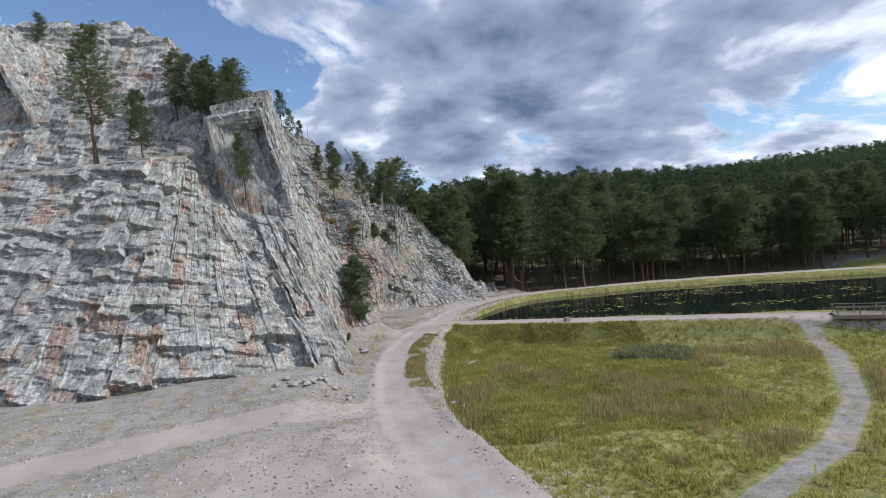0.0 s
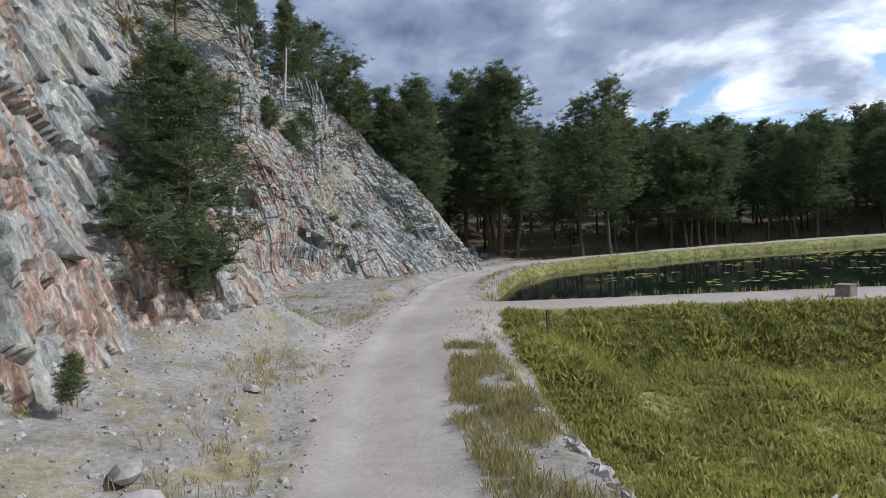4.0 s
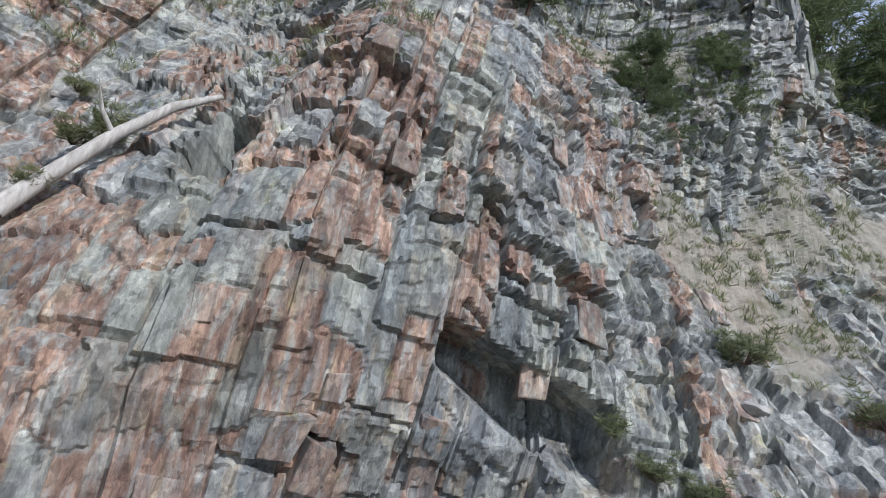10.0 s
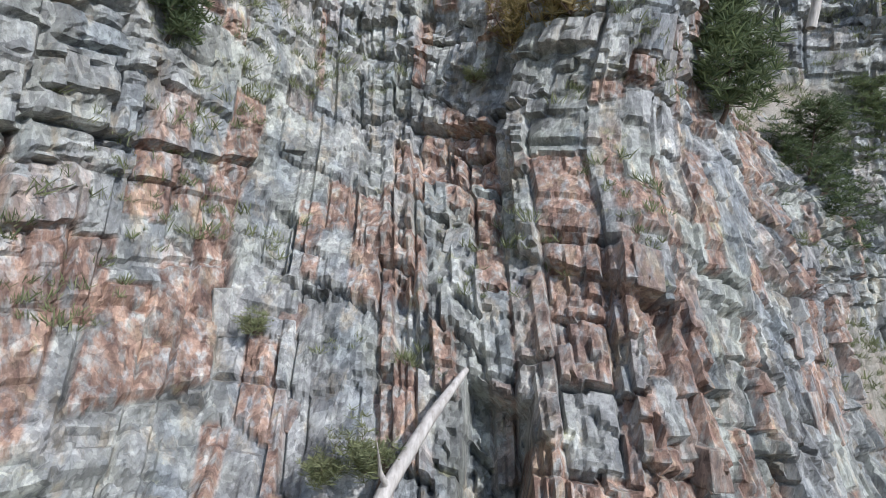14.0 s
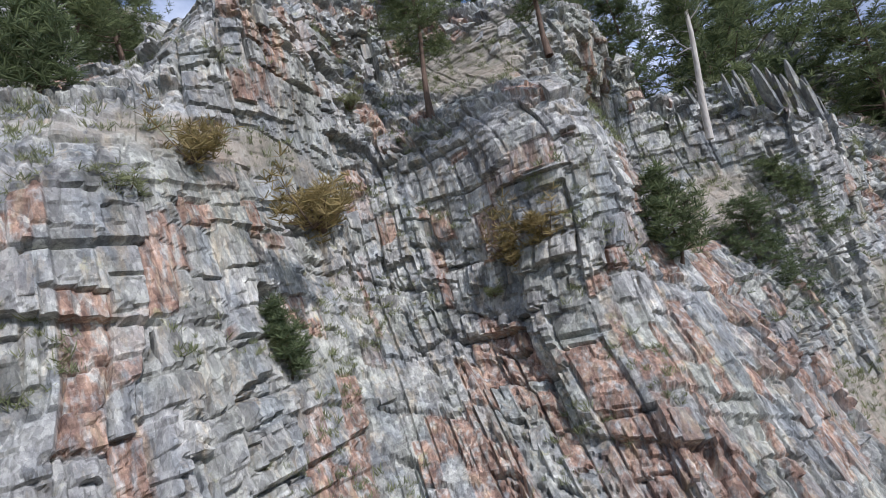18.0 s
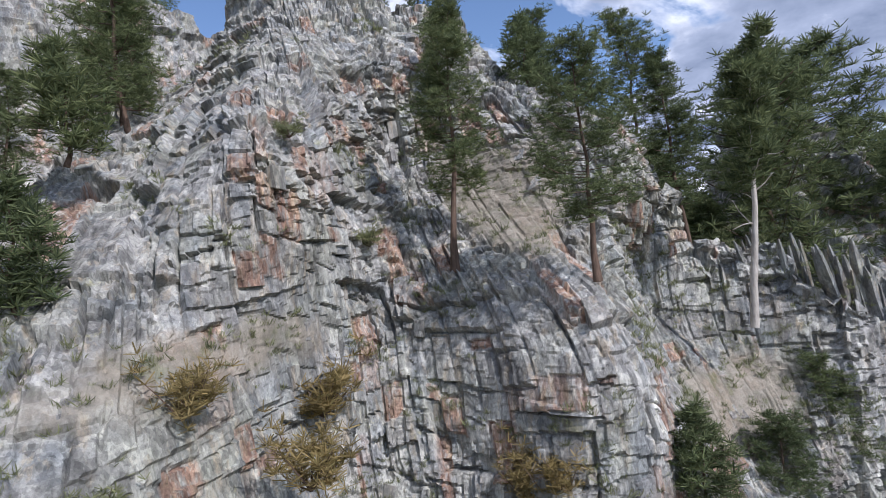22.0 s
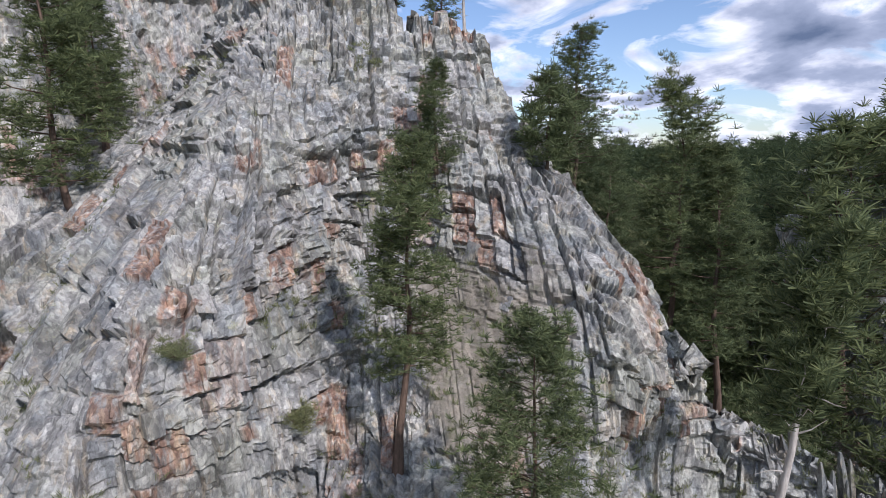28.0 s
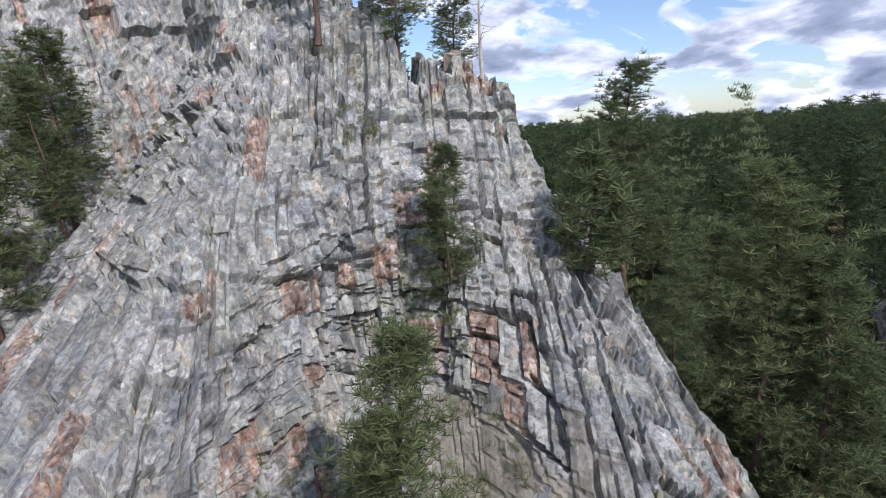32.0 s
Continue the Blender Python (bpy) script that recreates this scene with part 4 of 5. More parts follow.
gx, gy = np.meshgrid(np.arange(-130, 240, 5.4), np.arange(120, 310, 5.6))
px, py = gx.ravel() + rng.uniform(-2.6, 2.6, gx.size), gy.ravel() + rng.uniform(-2.6, 2.6, gx.size)
foot = np.interp(px, (-60, -10, 12, 30, 80, 160, 400), (150, 142, 131, 128.5, 128, 112, 60))
keep = (py > foot + 6) & (fbm(px / 28, py / 28, 44) > 0.24)
px, py = px[keep], py[keep]
woods("near_woods", np.c_[px, py, land(px, py) - 0.3], rng.uniform(10, 17, len(px)), wood_kinds(34, 4, 6, 0.9), NEEDLES_FAR, "dense dark pine wood on the hillside")
gx, gy = np.meshgrid(np.arange(-420, 1000, 14), np.arange(40, 760, 14))
px, py = gx.ravel() + rng.uniform(-6, 6, gx.size), gy.ravel() + rng.uniform(-6, 6, gx.size)
keep = (py > 310) | (px > 236) | (px > 128) & (py < 112)
px, py = px[keep], py[keep]
woods("far_woods", np.c_[px, py, land(px, py) - 0.5], rng.uniform(12, 18, len(px)), wood_kinds(14, 3, 5, 1.7), NEEDLES_FAR, "far pine woods along the ridge")


# ---- plants, stones and small things ----
def scatter(name, x, y, z, size, blades, mat, label, category, upright=0.8, wide=0.12):
    """Tufts of leaves or blades standing at points, joined."""
    rg = np.random.default_rng(len(x))
    n = len(x)
    c = np.c_[x, y, z]
    d = rg.normal(size=(n, blades, 3)) * (1 - upright)
    d[..., 2] = np.abs(d[..., 2]) + upright
    d /= np.linalg.norm(d, axis=-1, keepdims=True)
    side = np.cross(d, rg.normal(size=(n, blades, 3)))
    side /= np.linalg.norm(side, axis=-1, keepdims=True) + 1e-9
    s = np.asarray(size).reshape(-1, 1, 1) * (0.5 + 0.7 * rg.random((n, blades, 1)))
    root = c[:, None] + rg.normal(size=(n, blades, 3)) * [1, 1, 0.0] * np.asarray(size).reshape(-1, 1, 1) * 0.3
    w = s * wide
    v = np.stack([root - side * w * 0.4, root + side * w * 0.4, root + d * s * 0.6 + side * w, root + d * s], 2).reshape(-1, 3)
    me = mesh_np(name, v, np.arange(len(v)).reshape(-1, 4), mat)
    return tagged(new(name, me), label, category, kind="stuff")


rg = np.random.default_rng(5)


def spots(n, x0, x1, y0, y1, keep):
    x, y = rg.uniform(x0, x1, n), rg.uniform(y0, y1, n)
    k = keep(x, y)
    return x[k], y[k]


def in_meadow(x, y):
    return (x - road_x(y) > 4.7 + 0.8 * (fbm(x, y, 19) - 0.5)) & (y < 79.5 - 0.4 * x) & (from_line(x, y, TRACK) > 1.3)


x, y = spots(52000, 0, 26, 36, 80, in_meadow)
scatter("meadow_herbs", x, y, land(x, y) - 0.03, rg.uniform(0.16, 0.42, len(x)) * (0.15 + 1.8 * fbm(x / 2.5, y / 2.5, 7) ** 1.3), 12, LEAVES, "thick green and yellowing meadow herbs", "plants", 0.45, 0.17)
x, y = spots(32000, 0, 62, 8, 80, lambda x, y: in_meadow(x, y) & ((x > 24) | (y < 38)))
scatter("far_meadow", x, y, land(x, y) - 0.03, rg.uniform(0.15, 0.45, len(x)) * (0.4 + 1.3 * fbm(x / 3, y / 3, 7)), 11, LEAVES, "green meadow with low bushes", "plants", 0.5, 0.13)
x, y = spots(9000, 0, 40, 30, 60, lambda x, y: in_meadow(x, y) & (fbm(x / 7, y / 7, 17) > 0.56))
scatter("meadow_straw", x, y, land(x, y), rg.uniform(0.5, 0.95, len(x)), 7, STRAW, "patches of dry tawny grass in the meadow", "plants", 0.8, 0.05)
x, y = spots(16000, -12, 14, 38, 124, lambda x, y: (np.abs(from_line(x, y, ROAD) - 3.3 - fbm(x, y, 4)) < 0.9) & (fbm(x / 3, y / 3, 2) > 0.45) & (from_line(x, y, CAUSEWAY) > 2))
scatter("roadside_grass", x, y, land(x, y), rg.uniform(0.08, 0.28, len(x)), 9, STRAW, "dry tufts of grass along the road", "plants", 0.7, 0.05)


x, y = spots(14000, -4, 3, 44, 72, lambda x, y: (np.abs(x - road_x(y) - 2.6 + 1.0 * (fbm(x / 2, y / 2, 6) - 0.5)) < 0.95) & (fbm(x / 1.5, y / 1.5, 12) > 0.4))
scatter("shoulder_grass", x, y, land(x, y), rg.uniform(0.12, 0.32, len(x)), 9, REED, "tawny and green grass on the road's shoulder", "plants", 0.7, 0.06)
x, y = spots(12000, -13, 0, 42, 112, lambda x, y: (x < road_x(y) - 2.2) & (x > np.interp(y, MID_Y, MID_X)) & (fbm(x / 2.5, y / 2.5, 14) > 0.56))
scatter("scree_grass", x, y, land(x, y), rg.uniform(0.08, 0.28, len(x)), 8, REED, "sparse green and tawny tufts on the scree", "plants", 0.65, 0.06)


x, y = spots(2600, 18, 31, 54, 64, lambda x, y: ((x - 24.5) / 5.5) ** 2 + ((y - 59) / 3.5) ** 2 < 1 - 0.8 * fbm(x / 2, y / 2, 15))
scatter("willow_patch", x, y, land(x, y), rg.uniform(0.5, 1.1, len(x)), 14, SAGE, "grey-green willow scrub in the meadow", "plants", 0.45, 0.12)


def on_shore(x, y):
    z = land(x, y)
    return (z < -0.55) & (z > -1.35) & (y > 82.5 - 0.4 * x)


x, y = spots(60000, 4, 100, 50, 126, on_shore)
scatter("shore_reeds", x, y, land(x, y) - 0.05, rg.uniform(0.25, 0.65, len(x)), 9, REED, "yellow-green reeds and sedge round the pond", "plants", 0.85, 0.04)
x, y = spots(9000, 4, 60, 60, 126, lambda x, y: (land(x, y) > -0.7) & (y > 84.5 - 0.4 * x) & (from_line(x, y, ROAD) > 2.8) & (x > road_x(y)) & (y < 126) & (from_line(x, y, CAUSEWAY) > 2.2))
scatter("bank_grass", x, y, land(x, y), rg.uniform(0.15, 0.45, len(x)), 9, REED, "tawny grass on the pond bank", "plants", 0.75, 0.08)


def face_point(a, z):
    """A point of the main cliff's smooth face and the way out of it."""
    q = face_q(a, z) + 1.2 * (fbm(a / 9, z / 16, 11, 3) - 0.5)
    dqa, dqz = (face_q(a + 0.4, z) - face_q(a - 0.4, z)) / 0.8, (face_q(a, z + 0.4) - face_q(a, z - 0.4)) / 0.8
    p = np.stack([NX * q - NY * a, NY * q + NX * a, z + 0 * q], -1)
    e, out = np.array([-NY, NX, 0]), np.array([NX, NY, 0])
    n = out - e * np.asarray(dqa)[..., None] - np.array([0, 0, 1.0]) * np.asarray(dqz)[..., None]
    return p, n / np.linalg.norm(n, axis=-1, keepdims=True)


a, z = rg.uniform(56, 86, 14000), rg.uniform(1, 36, 14000)
k = (fbm(a / 2.2, z / 2.2, 33) > 0.62) & (z > 9) | (face_soil(a, z) > 0.3) & (fbm(a / 0.9, z / 0.9, 35) > 0.42)
a, z = a[k], z[k]
p, n = face_point(a, z)
p = p + n * (strata_at(a, z * 1.3)[0] * (1 - 0.75 * face_soil(a, z)))[:, None]
gx, gy = spots(9000, -62, -24, 84, 112, lambda x, y: -NY * x + NX * y < 58)
scatter("gully_grass", gx, gy, land(gx, gy), rg.uniform(0.2, 0.5, len(gx)), 8, STRAW, "dry grass in the gully beside the cliff", "plants", 0.7, 0.06)
scatter("cliff_scrub", p[:, 0], p[:, 1], p[:, 2], rg.uniform(0.08, 0.28, len(a)), 22, SAGE, "small grey-green tufts growing on rock ledges", "plants", 0.4, 0.07)


def fallen_log():
    def lie(a, z, lift=0.2):
        p, n = face_point(np.array([a]), np.array([z]))
        return p[0] + n[0] * (float(strata_at(np.array([a]), np.array([z * 1.3]))[0][0]) * 0.5 + lift)

    ob = new("fallen_log")
    foot = lie(65.7, 5.8)
    stem = [foot, lie(66.0, 6.6, 0.3), lie(66.5, 7.5, 0.35), lie(67.1, 8.4, 0.35), lie(67.6, 9.1)]
    part("stem", mesh_np("stem", *tube(stem, [0.15, 0.13, 0.11, 0.09, 0.05], 9), DEADWOOD, True), ob)
    for end, r in ((lie(65.1, 5.9, 0.4), 0.10), (lie(66.0, 5.3, 0.35), 0.08), (lie(65.4, 5.4, 0.5), 0.06)):
        part("root", mesh_np("root", *tube([foot, (foot + end) / 2 + [0, 0, 0.08], end], [r, r * 0.7, r * 0.25], 6), DEADWOOD, True), ob)
    part("branch", mesh_np("branch", *tube([stem[2], stem[2] + [0.1, -0.3, 0.3], stem[2] + [0.15, -0.5, 0.75]], [0.05, 0.035, 0.012], 6), DEADWOOD, True), ob)
    tagged(ob, "bleached fallen log lying on the scree ledge", "log")


fallen_log()


def shrub(seed, mat, label):
    r = np.random.default_rng(seed)
    ob = new("shrub")
    wood, cent = [], []
    for k in range(16):
        az, up = r.random() * 6.28, r.uniform(0.4, 1.2)
        tip = np.array([np.cos(az) * 0.7, np.sin(az) * 0.7, up]) * r.uniform(0.5, 1.0)
        wood.append(tube([(0, 0, 0), tip * 0.5 + r.normal(0, 0.05, 3), tip], [0.02, 0.012, 0.004], 3))
        cent.append(tip * r.uniform(0.4, 1.05, (9, 1)) + r.normal(0, 0.12, (9, 3)))
    part("stem", mesh_np("stem", *join(wood), BARK), ob)
    v, f = tufts(np.concatenate(cent), np.full(16 * 9, 0.17), 12, r, 0.3)
    part("foliage", mesh_np("foliage", v, f, mat), ob)
    return tagged(ob, label, "shrub", "shrubs")


rust, sage = shrub(1, RUST_LEAF, "straggly shrub with brown and yellow leaves"), shrub(2, SAGE, "low grey-green shrub on a ledge")
rust.matrix_world = pose(-17.4, 94.7, 17.4, 0, 0, 0) @ Matrix.Diagonal((1.5, 1.5, 1.5, 1))
sage.matrix_world = pose(-18.6, 90.8, 18.2, 0, 0, 0) @ Matrix.Diagonal((0.9, 0.9, 0.9, 1))
for x, y, z, s, k in ((-17.6, 95.5, 18.0, 1.2, rust), (-19.4, 93.0, 19.4, 0.9, rust), (-22.3, 98.9, 26.2, 0.7, sage), (-22.6, 102.2, 23.0, 1.0, sage), (-14.2, 95.8, 7.6, 0.75, sage), (-14.8, 95.6, 7.4, 0.6, sage), (-12.5, 89.1, 5.25, 0.5, sage), (-12.3, 91.7, 5.55, 0.6, sage), (-11.9, 90.1, 4.85, 0.4, sage), (-11.7, 90.8, 4.65, 0.35, sage), (-15.3, 94.4, 9.05, 0.5, sage), (-13.0, 89.2, 5.75, 0.5, sage), (-11.3, 91.4, 5.25, 0.45, sage), (-11.7, 93.3, 6.25, 0.5, sage), (-5.1, 100.2, 4.45, 0.5, sage), (-3.6, 100.7, 3.75, 0.6, sage), (-3.3, 101.6, 3.55, 0.6, sage), (-4.5, 100.5, 3.95, 0.5, sage), (-3.3, 100.7, 2.75, 0.5, sage), (-13.7, 99.3, 15.9, 0.9, rust), (-13.3, 99.6, 16.1, 0.7, rust), (-14.0, 99.1, 15.6, 0.7, rust), (-17.2, 92.8, 14.6, 0.5, sage), (-6.5, 105.5, 6.2, 0.9, sage), (-4.4, 106.8, 5.4, 0.9, sage), (-14.0, 98.4, 14.8, 0.5, sage), (1.0, 113.0, 5.0, 0.8, sage)):
    at, way = face_point(np.array([-NY * x + NX * y]), np.array([z]))
    x, y, z = at[0] + way[0] * 0.1
    copy_thing(k, pose(x, y, z, 0, 0, x * 77) @ Matrix.Diagonal((s, s, s, 1)))


# ---- boulders and loose slabs ----
def stone_mesh(seed, sx, sy, sz, mat):
    r = random.Random(seed)
    bm = bmesh.new()
    bmesh.ops.create_icosphere(bm, subdivisions=2, radius=0.5)
    cuts = [(Vector((r.gauss(0, 1), r.gauss(0, 1), r.gauss(0, 1))).normalized(), r.uniform(0.26, 0.40)) for _ in range(12)]
    for v in bm.verts:
        for n, d in cuts:
            over = v.co.dot(n) - d
            if over > 0:
                v.co -= n * over
        v.co.x, v.co.y, v.co.z = v.co.x * sx, v.co.y * sy, v.co.z * sz
    me = bpy.data.meshes.new("stone")
    bm.to_mesh(me)
    bm.free()
    me.materials.append(mat)
    return me


def slab_mesh(seed):
    """A broken block with sheared, chipped corners, one unit across."""
    r = random.Random(seed)
    bm = bmesh.new()
    bmesh.ops.create_cube(bm, size=1)
    for v in bm.verts:
        v.co += Vector((r.uniform(-0.16, 0.16), r.uniform(-0.10, 0.10), r.uniform(-0.16, 0.16)))
    bmesh.ops.bevel(bm, geom=bm.edges[:], offset=0.035, segments=1, affect="EDGES")
    me = bpy.data.meshes.new("rock_slab")
    bm.to_mesh(me)
    bm.free()
    rgb = np.tile([[r.uniform(0.3, 0.65), 0.12 if seed < 10 else 0.75, 0.0]], (len(me.vertices), 1))
    me.materials.append(ROCK)
    paint(me, "rock", rgb)
    return me


SLABS = [slab_mesh(k) for k in range(14)]
cliff_main, cliff_side, cliff_south = (bpy.data.objects[n] for n in ("cliff_main", "cliff_side", "cliff_south"))


def lay_slab(parent, p, n, w, h, t, spin, k):
    up = Vector((0, 0, 1))
    nv = Vector(n)
    xa = up.cross(nv).normalized()
    za = nv.cross(xa)
    m = Matrix((xa, nv, za)).transposed().to_4x4()
    ob = new("rock_slab", SLABS[k])
    ob.parent = parent
    ob.matrix_basis = Matrix.Translation(p) @ m @ pose(0, 0, 0, random.uniform(-4, 4), spin, random.uniform(-5, 5)) @ Matrix.Diagonal((w, t, h, 1))


for n in range(210):
    a, z = random.uniform(56, 84), random.uniform(1.0, 36)
    p, nv = face_point(np.array([a]), np.array([z]))
    if z > np.interp(a, CREST_A, CREST_Z) - 1.5:
        continue
    s = random.uniform(0.35, 1.0) ** 1.5
    dep = float(strata_at(np.array([a]), np.array([z * 1.3]))[0][0])
    ruddy = z < 11 and 64 < a < 80
    lay_slab(cliff_main, p[0] + nv[0] * (dep - 0.19), nv[0], 0.2 + 0.35 * s, 0.3 + 0.55 * s, 0.35 + 0.1 * s, random.uniform(-5, 5), 10 + n % 4 if ruddy else n % 10)
for n in range(60):
    y, z = random.uniform(45, 84), random.uniform(1, 16)
    d = float(strata(np.array([y * 0.75]), np.array([z * 0.75]), 1.5, 0.2)[0][0])
    x = float(np.interp(y, MID_Y, MID_X)) - float(side_lean(y)) * z + 2.4 * (float(fbm(np.array([y / 8]), np.array([z / 20]), 13, 3)[0]) - 0.5)
    s = random.uniform(0.3, 1.0)
    lay_slab(cliff_side, Vector((x, y, z)) + Vector((0.89, 0, 0.45)) * (d - 0.2), (0.89, 0, 0.45), 0.3 + 0.5 * s, 0.5 + 1.2 * s, 0.35 + 0.2 * s, random.uniform(-5, 5), n % 10)
for n in range(10):
    x, z = random.uniform(-34, -11), random.uniform(1, 18)
    if z > np.interp(x, SOUTH_TOP_X, SOUTH_TOP) - 1:
        continue
    d = float(strata(np.array([x * 0.42]), np.array([z * 0.95]), 1.9, 0.1)[0][0])
    y = float(np.interp(x, SOUTH_X, SOUTH_Y)) + 0.68 * z + 1.6 * (float(fbm(np.array([x / 8]), np.array([z / 14]), 15, 3)[0]) - 0.5)
    s = random.uniform(0.3, 1.0)
    lay_slab(cliff_south, Vector((x - 0.55 * z * float(np.interp(x, (-26, -10.8), (0, 1))), y, z)) + Vector((0, -0.83, 0.56)) * (d - 0.2), (0, -0.83, 0.56), 0.6 + 1.2 * s, 0.4 + 0.8 * s, 0.4 + 0.2 * s, random.uniform(-5, 5), n % 10)


def blade_mesh(seed, w, h, t):
    """A thin blade of rock, narrowing to a broken tip."""
    r = random.Random(seed)
    bm = bmesh.new()
    drift = r.uniform(-0.3, 0.3) * w
    ring = [[(sx * w * 0.5 * f + drift * z / h + r.uniform(-0.08, 0.08) * w, sy * t * f * 0.5 + r.uniform(-0.08, 0.08) * t, z) for sx, sy in ((-1, -1), (1, -1), (1, 1), (-1, 1))] for z, f in ((-2.0, 1.1), (h * 0.3, 1.05), (h * 0.6, 0.9), (h * 0.85, 0.65), (h, 0.25))]
    vs = [[bm.verts.new(c) for c in row] for row in ring]
    for lo, hi in zip(vs, vs[1:]):
        for i in range(4):
            bm.faces.new((lo[i], lo[(i + 1) % 4], hi[(i + 1) % 4], hi[i]))
    bm.faces.new(vs[-1])
    me = bpy.data.meshes.new("blade")
    bm.to_mesh(me)
    bm.free()
    # low tone: shade of the sides turned from the sun, put into the colour
    paint(me, "rock", np.tile([[0.12 + 0.2 * r.random(), 0.0, 0.0]], (len(me.vertices), 1)))
    me.materials.append(ROCK)
    return me


BLADES = [blade_mesh(60 + k, 0.38, 4.0, 0.5) for k in range(8)]
for n, a in enumerate((80.6, 81.4, 82.1, 82.8, 83.4, 84.1, 84.9, 85.7, 86.6, 87.6)):
    r = random.Random(n)
    top = float(np.interp(a, CREST_A, CREST_Z))
    p, nv = face_point(np.array([a]), np.array([top - 0.8]))
    spire = new("rock_spire")
    spire.matrix_world = Matrix.Translation(p[0] - nv[0] * 0.7) @ pose(0, 0, 0, 0, 0, 48 + 6 * (n % 3)) @ pose(0, 0, 0, 0, -6 - 12 * r.random(), 0)
    size = (0.4, 0.45, 0.55, 0.7, 0.75, 0.7, 0.6, 0.5, 0.45, 0.4)[n]
    for k in range(6):
        ob = new("blade", BLADES[(n * 3 + k) % 8])
        ob.parent = spire
        f = size * r.uniform(0.55, 1.0)
        ob.matrix_basis = pose((k - 2.5) * 0.22, r.uniform(-0.25, 0.25), 0, 0, r.uniform(-5, 5), r.uniform(-8, 8)) @ Matrix.Diagonal((f, f, f, 1))
    tagged(spire, "leaning blades of split rock on the shoulder, coloured dark for shade", "rock", "spires")

BOULDERS = [stone_mesh(20 + k, 1, 0.8, 0.65, STONE) for k in range(7)]
for n, (x, y, s) in enumerate(((1.2, 46.6, 1.1), (1.9, 45.9, 0.8), (0.6, 47.6, 0.7), (-9.5, 44.0, 1.0), (-8.6, 43.2, 0.7), (-10.4, 43.0, 1.2), (-7.6, 42.6, 0.5), (-11.6, 42.0, 0.9), (-8.6, 60.5, 1.2), (-9.1, 62.0, 0.8), (-9.0, 77.2, 1.3), (-8.7, 78.4, 0.8), (-7.2, 81.0, 0.6), (-5.6, 104.2, 0.9), (-4.4, 106.0, 0.7), (-3.6, 108.0, 0.6), (10.5, 125.5, 0.8), (12.0, 126.0, 0.6), (-5.8, 46.0, 0.4), (-6.6, 51.0, 0.45), (-7.0, 55.0, 0.4), (-7.9, 67.0, 0.5))):
    z = float(land(x, y)) if not -7 < x < -3.5 or y < 100 else (5.4, 5.2, 5.0)[n % 3]
    ob = new("boulder", BOULDERS[n % 7])
    ob.matrix_world = pose(x, y, z + 0.18 * s, 0, 0, n * 51) @ Matrix.Diagonal((s, s, s, 1))
    tagged(ob, "angular grey boulder lying on the gravel", "rock", "boulders")

pile = random.Random(12)
for n in range(22):
    x, y, s = pile.uniform(-13, -6.5), pile.uniform(40.5, 45.5), pile.uniform(0.3, 0.9)
    ob = new("boulder", BOULDERS[n % 7])
    ob.matrix_world = pose(x, y, float(land(x, y)) + 0.18 * s, pile.uniform(-20, 20), pile.uniform(-20, 20), n * 51) @ Matrix.Diagonal((s, s, s, 1))
    tagged(ob, "broken grey block in the pile below the wall", "rock", "boulders")


def gravel(name, x, y, size, label):
    base = np.array([(1, 0, -0.35), (0.2, 0.9, -0.35), (-0.9, 0.3, -0.35), (-0.3, -0.9, -0.35), (0.6, 0.1, 0.45), (0.0, 0.55, 0.5), (-0.5, 0.0, 0.4), (0.0, -0.5, 0.5)])
    tri = np.array([(0, 1, 5), (0, 5, 4), (1, 2, 6), (1, 6, 5), (2, 3, 7), (2, 7, 6), (3, 0, 4), (3, 4, 7), (4, 5, 6), (4, 6, 7)])
    r = np.random.default_rng(len(x))
    n = len(x)
    an = r.random(n) * 6.28
    c, s = np.cos(an)[:, None], np.sin(an)[:, None]
    b = base[None] + r.normal(0, 0.16, (n, 8, 3))
    v = np.stack([b[..., 0] * c - b[..., 1] * s, b[..., 0] * s + b[..., 1] * c, b[..., 2]], -1) * (size * 0.5)[:, None, None]
    v = v + np.c_[x, y, land(x, y)][:, None]
    f = (np.arange(n)[:, None, None] * 8 + tri[None]).reshape(-1, 3)
    tagged(new(name, mesh_np(name, v.reshape(-1, 3), f, STONE)), label, "stones", kind="stuff")


x, y = spots(52000, -13, 8, 28, 112, lambda x, y: (x < road_x(y) - 1.5) & (x > np.interp(y, MID_Y, MID_X) - 1.5))
gravel("scree_stones", x, y, 0.04 + 0.2 * rg.random(len(x)) ** 5, "loose angular stones on the scree")
x, y = spots(9000, -6, 6, 34, 100, lambda x, y: (np.abs(x - road_x(y) - 3.1) < 1.3) & (from_line(x, y, CAUSEWAY) > 1.6))
gravel("road_edge_stones", x, y, 0.03 + 0.13 * rg.random(len(x)) ** 4, "broken stones along the edge of the road")
x, y = spots(14000, -6, 10, 26, 104, lambda x, y: from_line(x, y, ROAD) < 2.4)
gravel("road_gravel", x, y, 0.012 + 0.04 * rg.random(len(x)) ** 3, "fine loose gravel on the road")
x, y = spots(9000, -3, 5, 40, 70, lambda x, y: (np.abs(x - road_x(y) - 4.3 + 0.8 * (fbm(x / 3, y / 3, 6) - 0.5)) < 1.1) & (np.abs(y - 56) < 13))
gravel("bank_stones", x, y, 0.06 + 0.34 * rg.random(len(x)) ** 3, "grey broken stones on the road's bank")
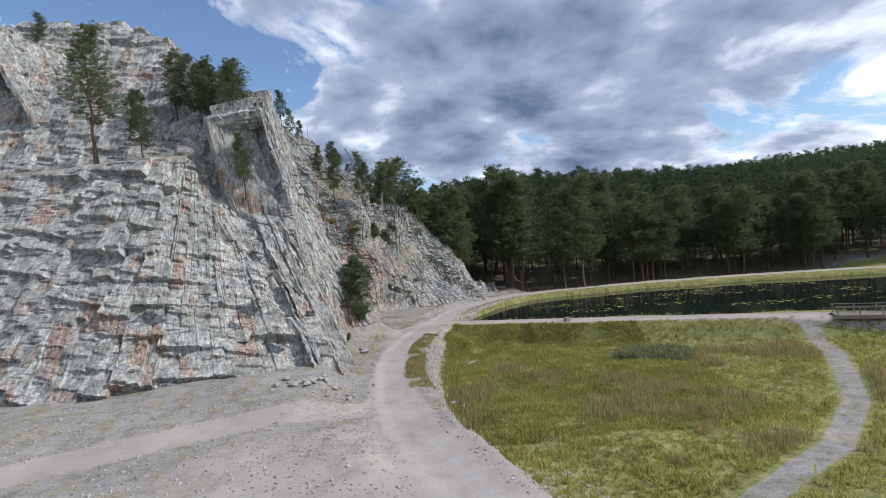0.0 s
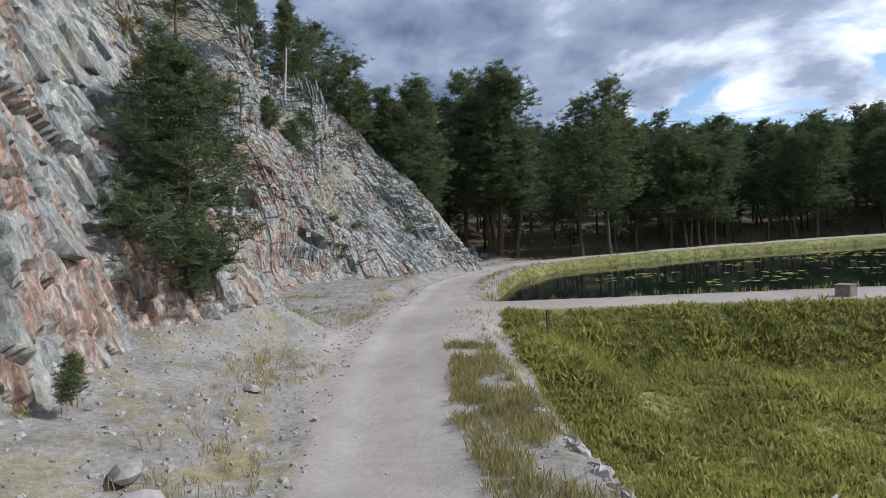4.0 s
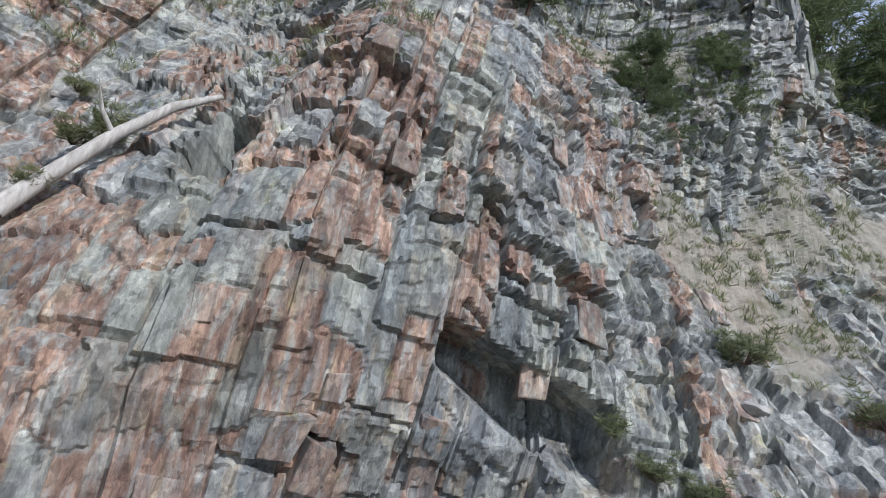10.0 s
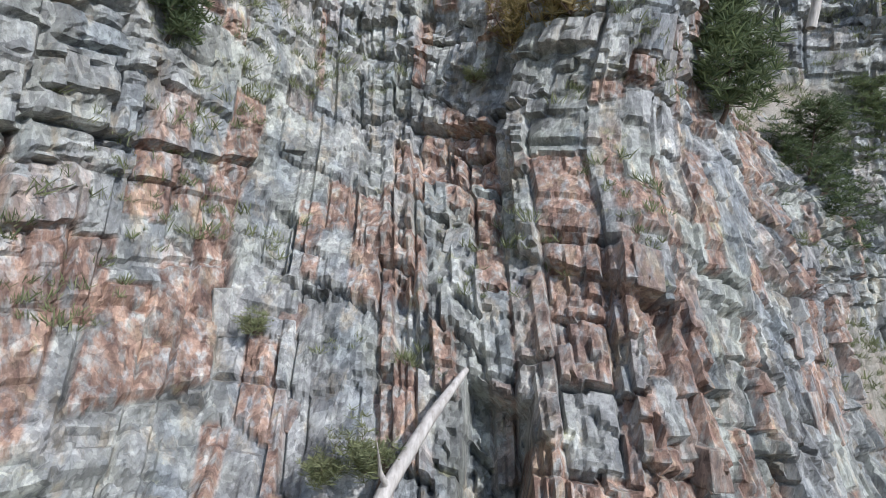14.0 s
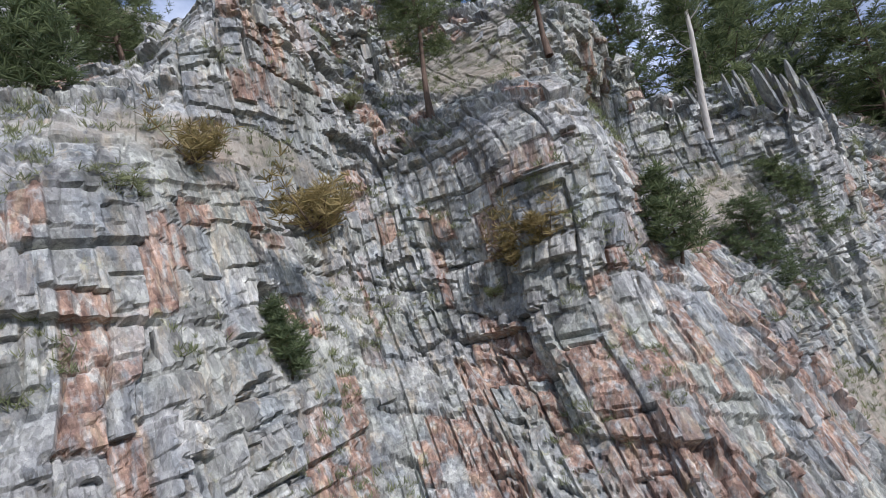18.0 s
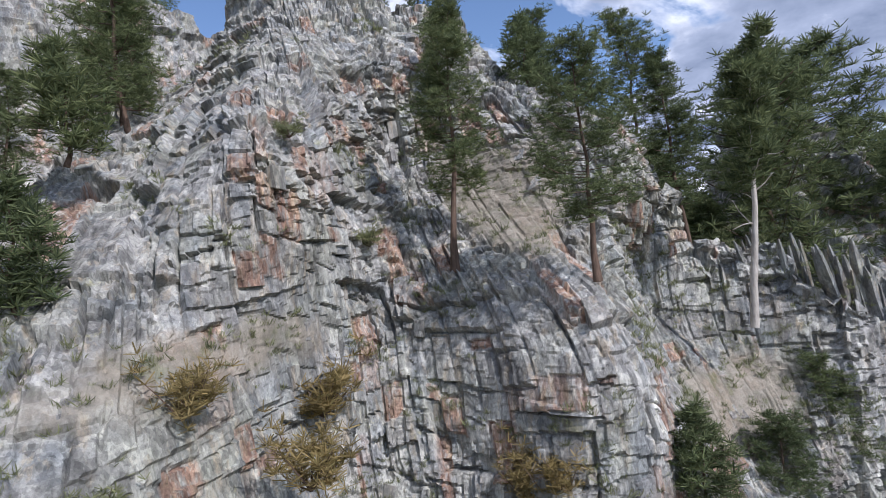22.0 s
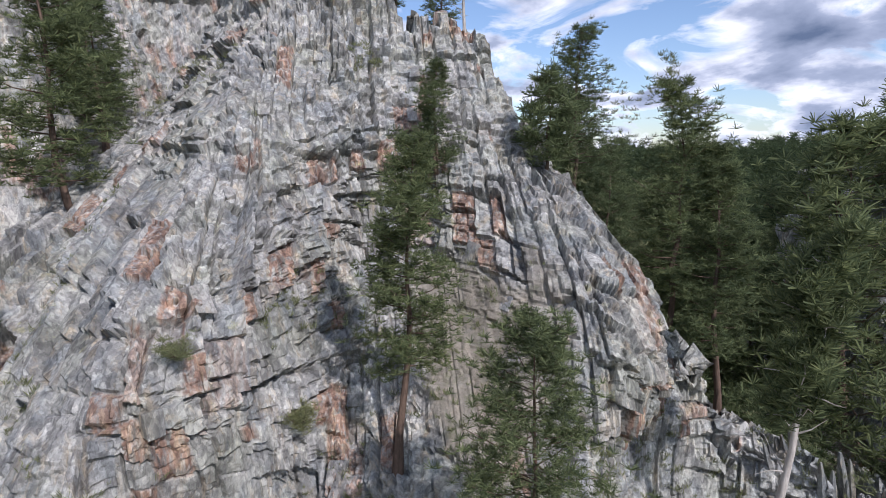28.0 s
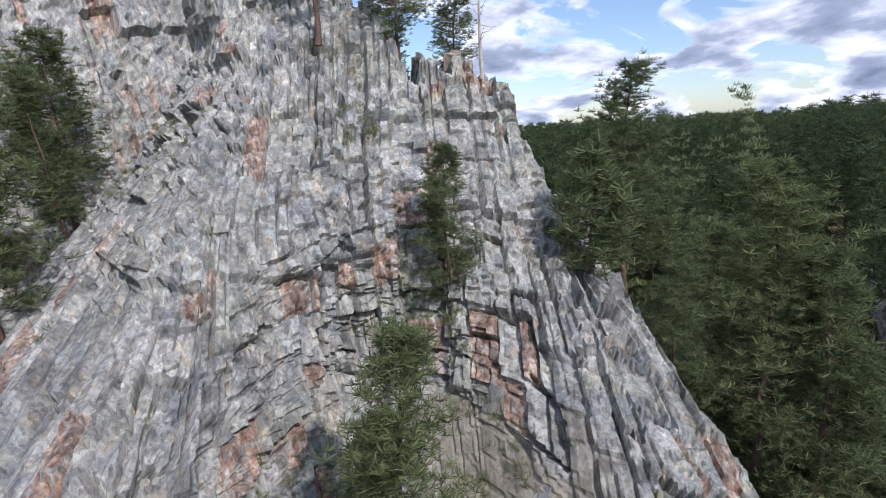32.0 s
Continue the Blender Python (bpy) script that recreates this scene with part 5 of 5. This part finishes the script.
x, y = spots(30000, -30, 9, 18, 46, lambda x, y: (from_line(x, y, ROAD) > 2) & (from_line(x, y, SPUR) > 1.4) & (y < np.interp(x, SOUTH_X, SOUTH_Y)))
gravel("yard_stones", x, y, 0.02 + 0.3 * rg.random(len(x)) ** 7, "broken stones on the quarry floor")


# ---- made things ----
def box_bm(bm, x0, x1, y0, y1, z0, z1, bevel=0.01):
    g = bmesh.ops.create_cube(bm, size=1)
    for v in g["verts"]:
        v.co = Vector(((x0 + x1) / 2 + v.co.x * (x1 - x0), (y0 + y1) / 2 + v.co.y * (y1 - y0), (z0 + z1) / 2 + v.co.z * (z1 - z0)))
    bmesh.ops.bevel(bm, geom=list({e for v in g["verts"] for e in v.link_edges}), offset=bevel, segments=1, affect="EDGES")


def box_part(name, dims, mat, parent, bevel=0.01):
    bm = bmesh.new()
    box_bm(bm, *dims, bevel)
    me = bpy.data.meshes.new(name)
    bm.to_mesh(me)
    bm.free()
    me.materials.append(mat)
    return part(name, me, parent)


post = new("fence_post")
box_part("shaft", (-0.05, 0.05, -0.04, 0.04, -0.3, 1.05), STEEL, post)
box_part("cap", (-0.06, 0.06, -0.05, 0.05, 1.05, 1.08), STEEL, post)
post.matrix_world = pose(2.6, 73.2, float(land(2.6, 73.2)), 0, 2, 10)
tagged(post, "weathered dark steel post beside the road", "post", "posts")
for x, y in ((30, 126.2), (34, 126.4), (52, 126.5)):
    copy_thing(post, pose(x, y, float(land(x, y)), 0, 1, x))

gate = new("headgate_box")
z = 0.0
for dims in ((-0.55, -0.43, -0.5, 0.5, -0.8, 0.55), (0.43, 0.55, -0.5, 0.5, -0.8, 0.55), (-0.43, 0.43, -0.5, -0.38, -0.8, 0.55), (-0.43, 0.43, 0.38, 0.5, -0.8, 0.55)):
    box_part("side_panel", dims, PLANK, gate)
for k in range(5):
    box_part("plank", (-0.6 + k * 0.24, -0.37 + k * 0.24, -0.55, 0.55, 0.55, 0.60), PLANK, gate)
gate.matrix_world = pose(18.2, 74.2, 0.1, 0, 0, 20) @ Matrix.Diagonal((0.65, 0.65, 0.65, 1))
tagged(gate, "square weathered timber box with a plank lid in the grass", "box")

bridge = new("footbridge")
for k in range(22):
    box_part("deck_plank", (-4.4 + k * 0.4, -4.04 + k * 0.4, -1.4, 1.4, 0.0, 0.07), PLANK, bridge)
for s in (-1.3, 1.3):
    box_part("beam", (-4.6, 4.6, s - 0.12, s + 0.12, -0.35, -0.003), PLANK, bridge)
    for k in range(5):
        box_part("rail_post", (-4.3 + k * 2.1, -4.18 + k * 2.1, s - 0.06, s + 0.06, 0.073, 1.0), PLANK, bridge)
    box_part("handrail", (-4.5, 4.5, s - 0.05, s + 0.05, 1.003, 1.1), PLANK, bridge)
    box_part("mid_rail", (-4.5, 4.5, s + 0.063, s + 0.10, 0.5, 0.6), PLANK, bridge)
bridge.matrix_world = pose(50.5, 59.4, 0.1, 0, 0, -26)
tagged(bridge, "low timber bridge with plank rails at the end of the causeway", "bridge")

log = new("bleached_branch")
part("stem", mesh_np("stem", *tube([(3.2, 61.4, -2.2), (3.7, 61.7, -2.05), (4.4, 62.0, -1.95)], [0.07, 0.06, 0.04], 7), DEADWOOD, True), log)
part("stub", mesh_np("stub", *tube([(3.3, 61.2, -2.6), (3.3, 61.2, -2.1), (3.32, 61.2, -1.8)], [0.05, 0.05, 0.04], 7), DEADWOOD, True), log)
tagged(log, "pale dead branch lying in the meadow herbs", "branch")

x, y = spots(2600, 18, 90, 78, 112, lambda x, y: (land(x, y) < -1.5) & (fbm(x / 6, y / 3, 23) > 0.58))
ang = np.linspace(0, 2 * np.pi, 8, endpoint=False)
r = rg.uniform(0.12, 0.32, len(x))
v = np.stack([x[:, None] + np.cos(ang) * r[:, None], y[:, None] + np.sin(ang) * r[:, None], np.full((len(x), 8), -0.99)], -1)
tagged(new("lily_pads", mesh_np("lily_pads", v.reshape(-1, 3), np.arange(len(x) * 8).reshape(-1, 8), LEAVES)), "round floating lily pads on the pond", "plants", kind="stuff")
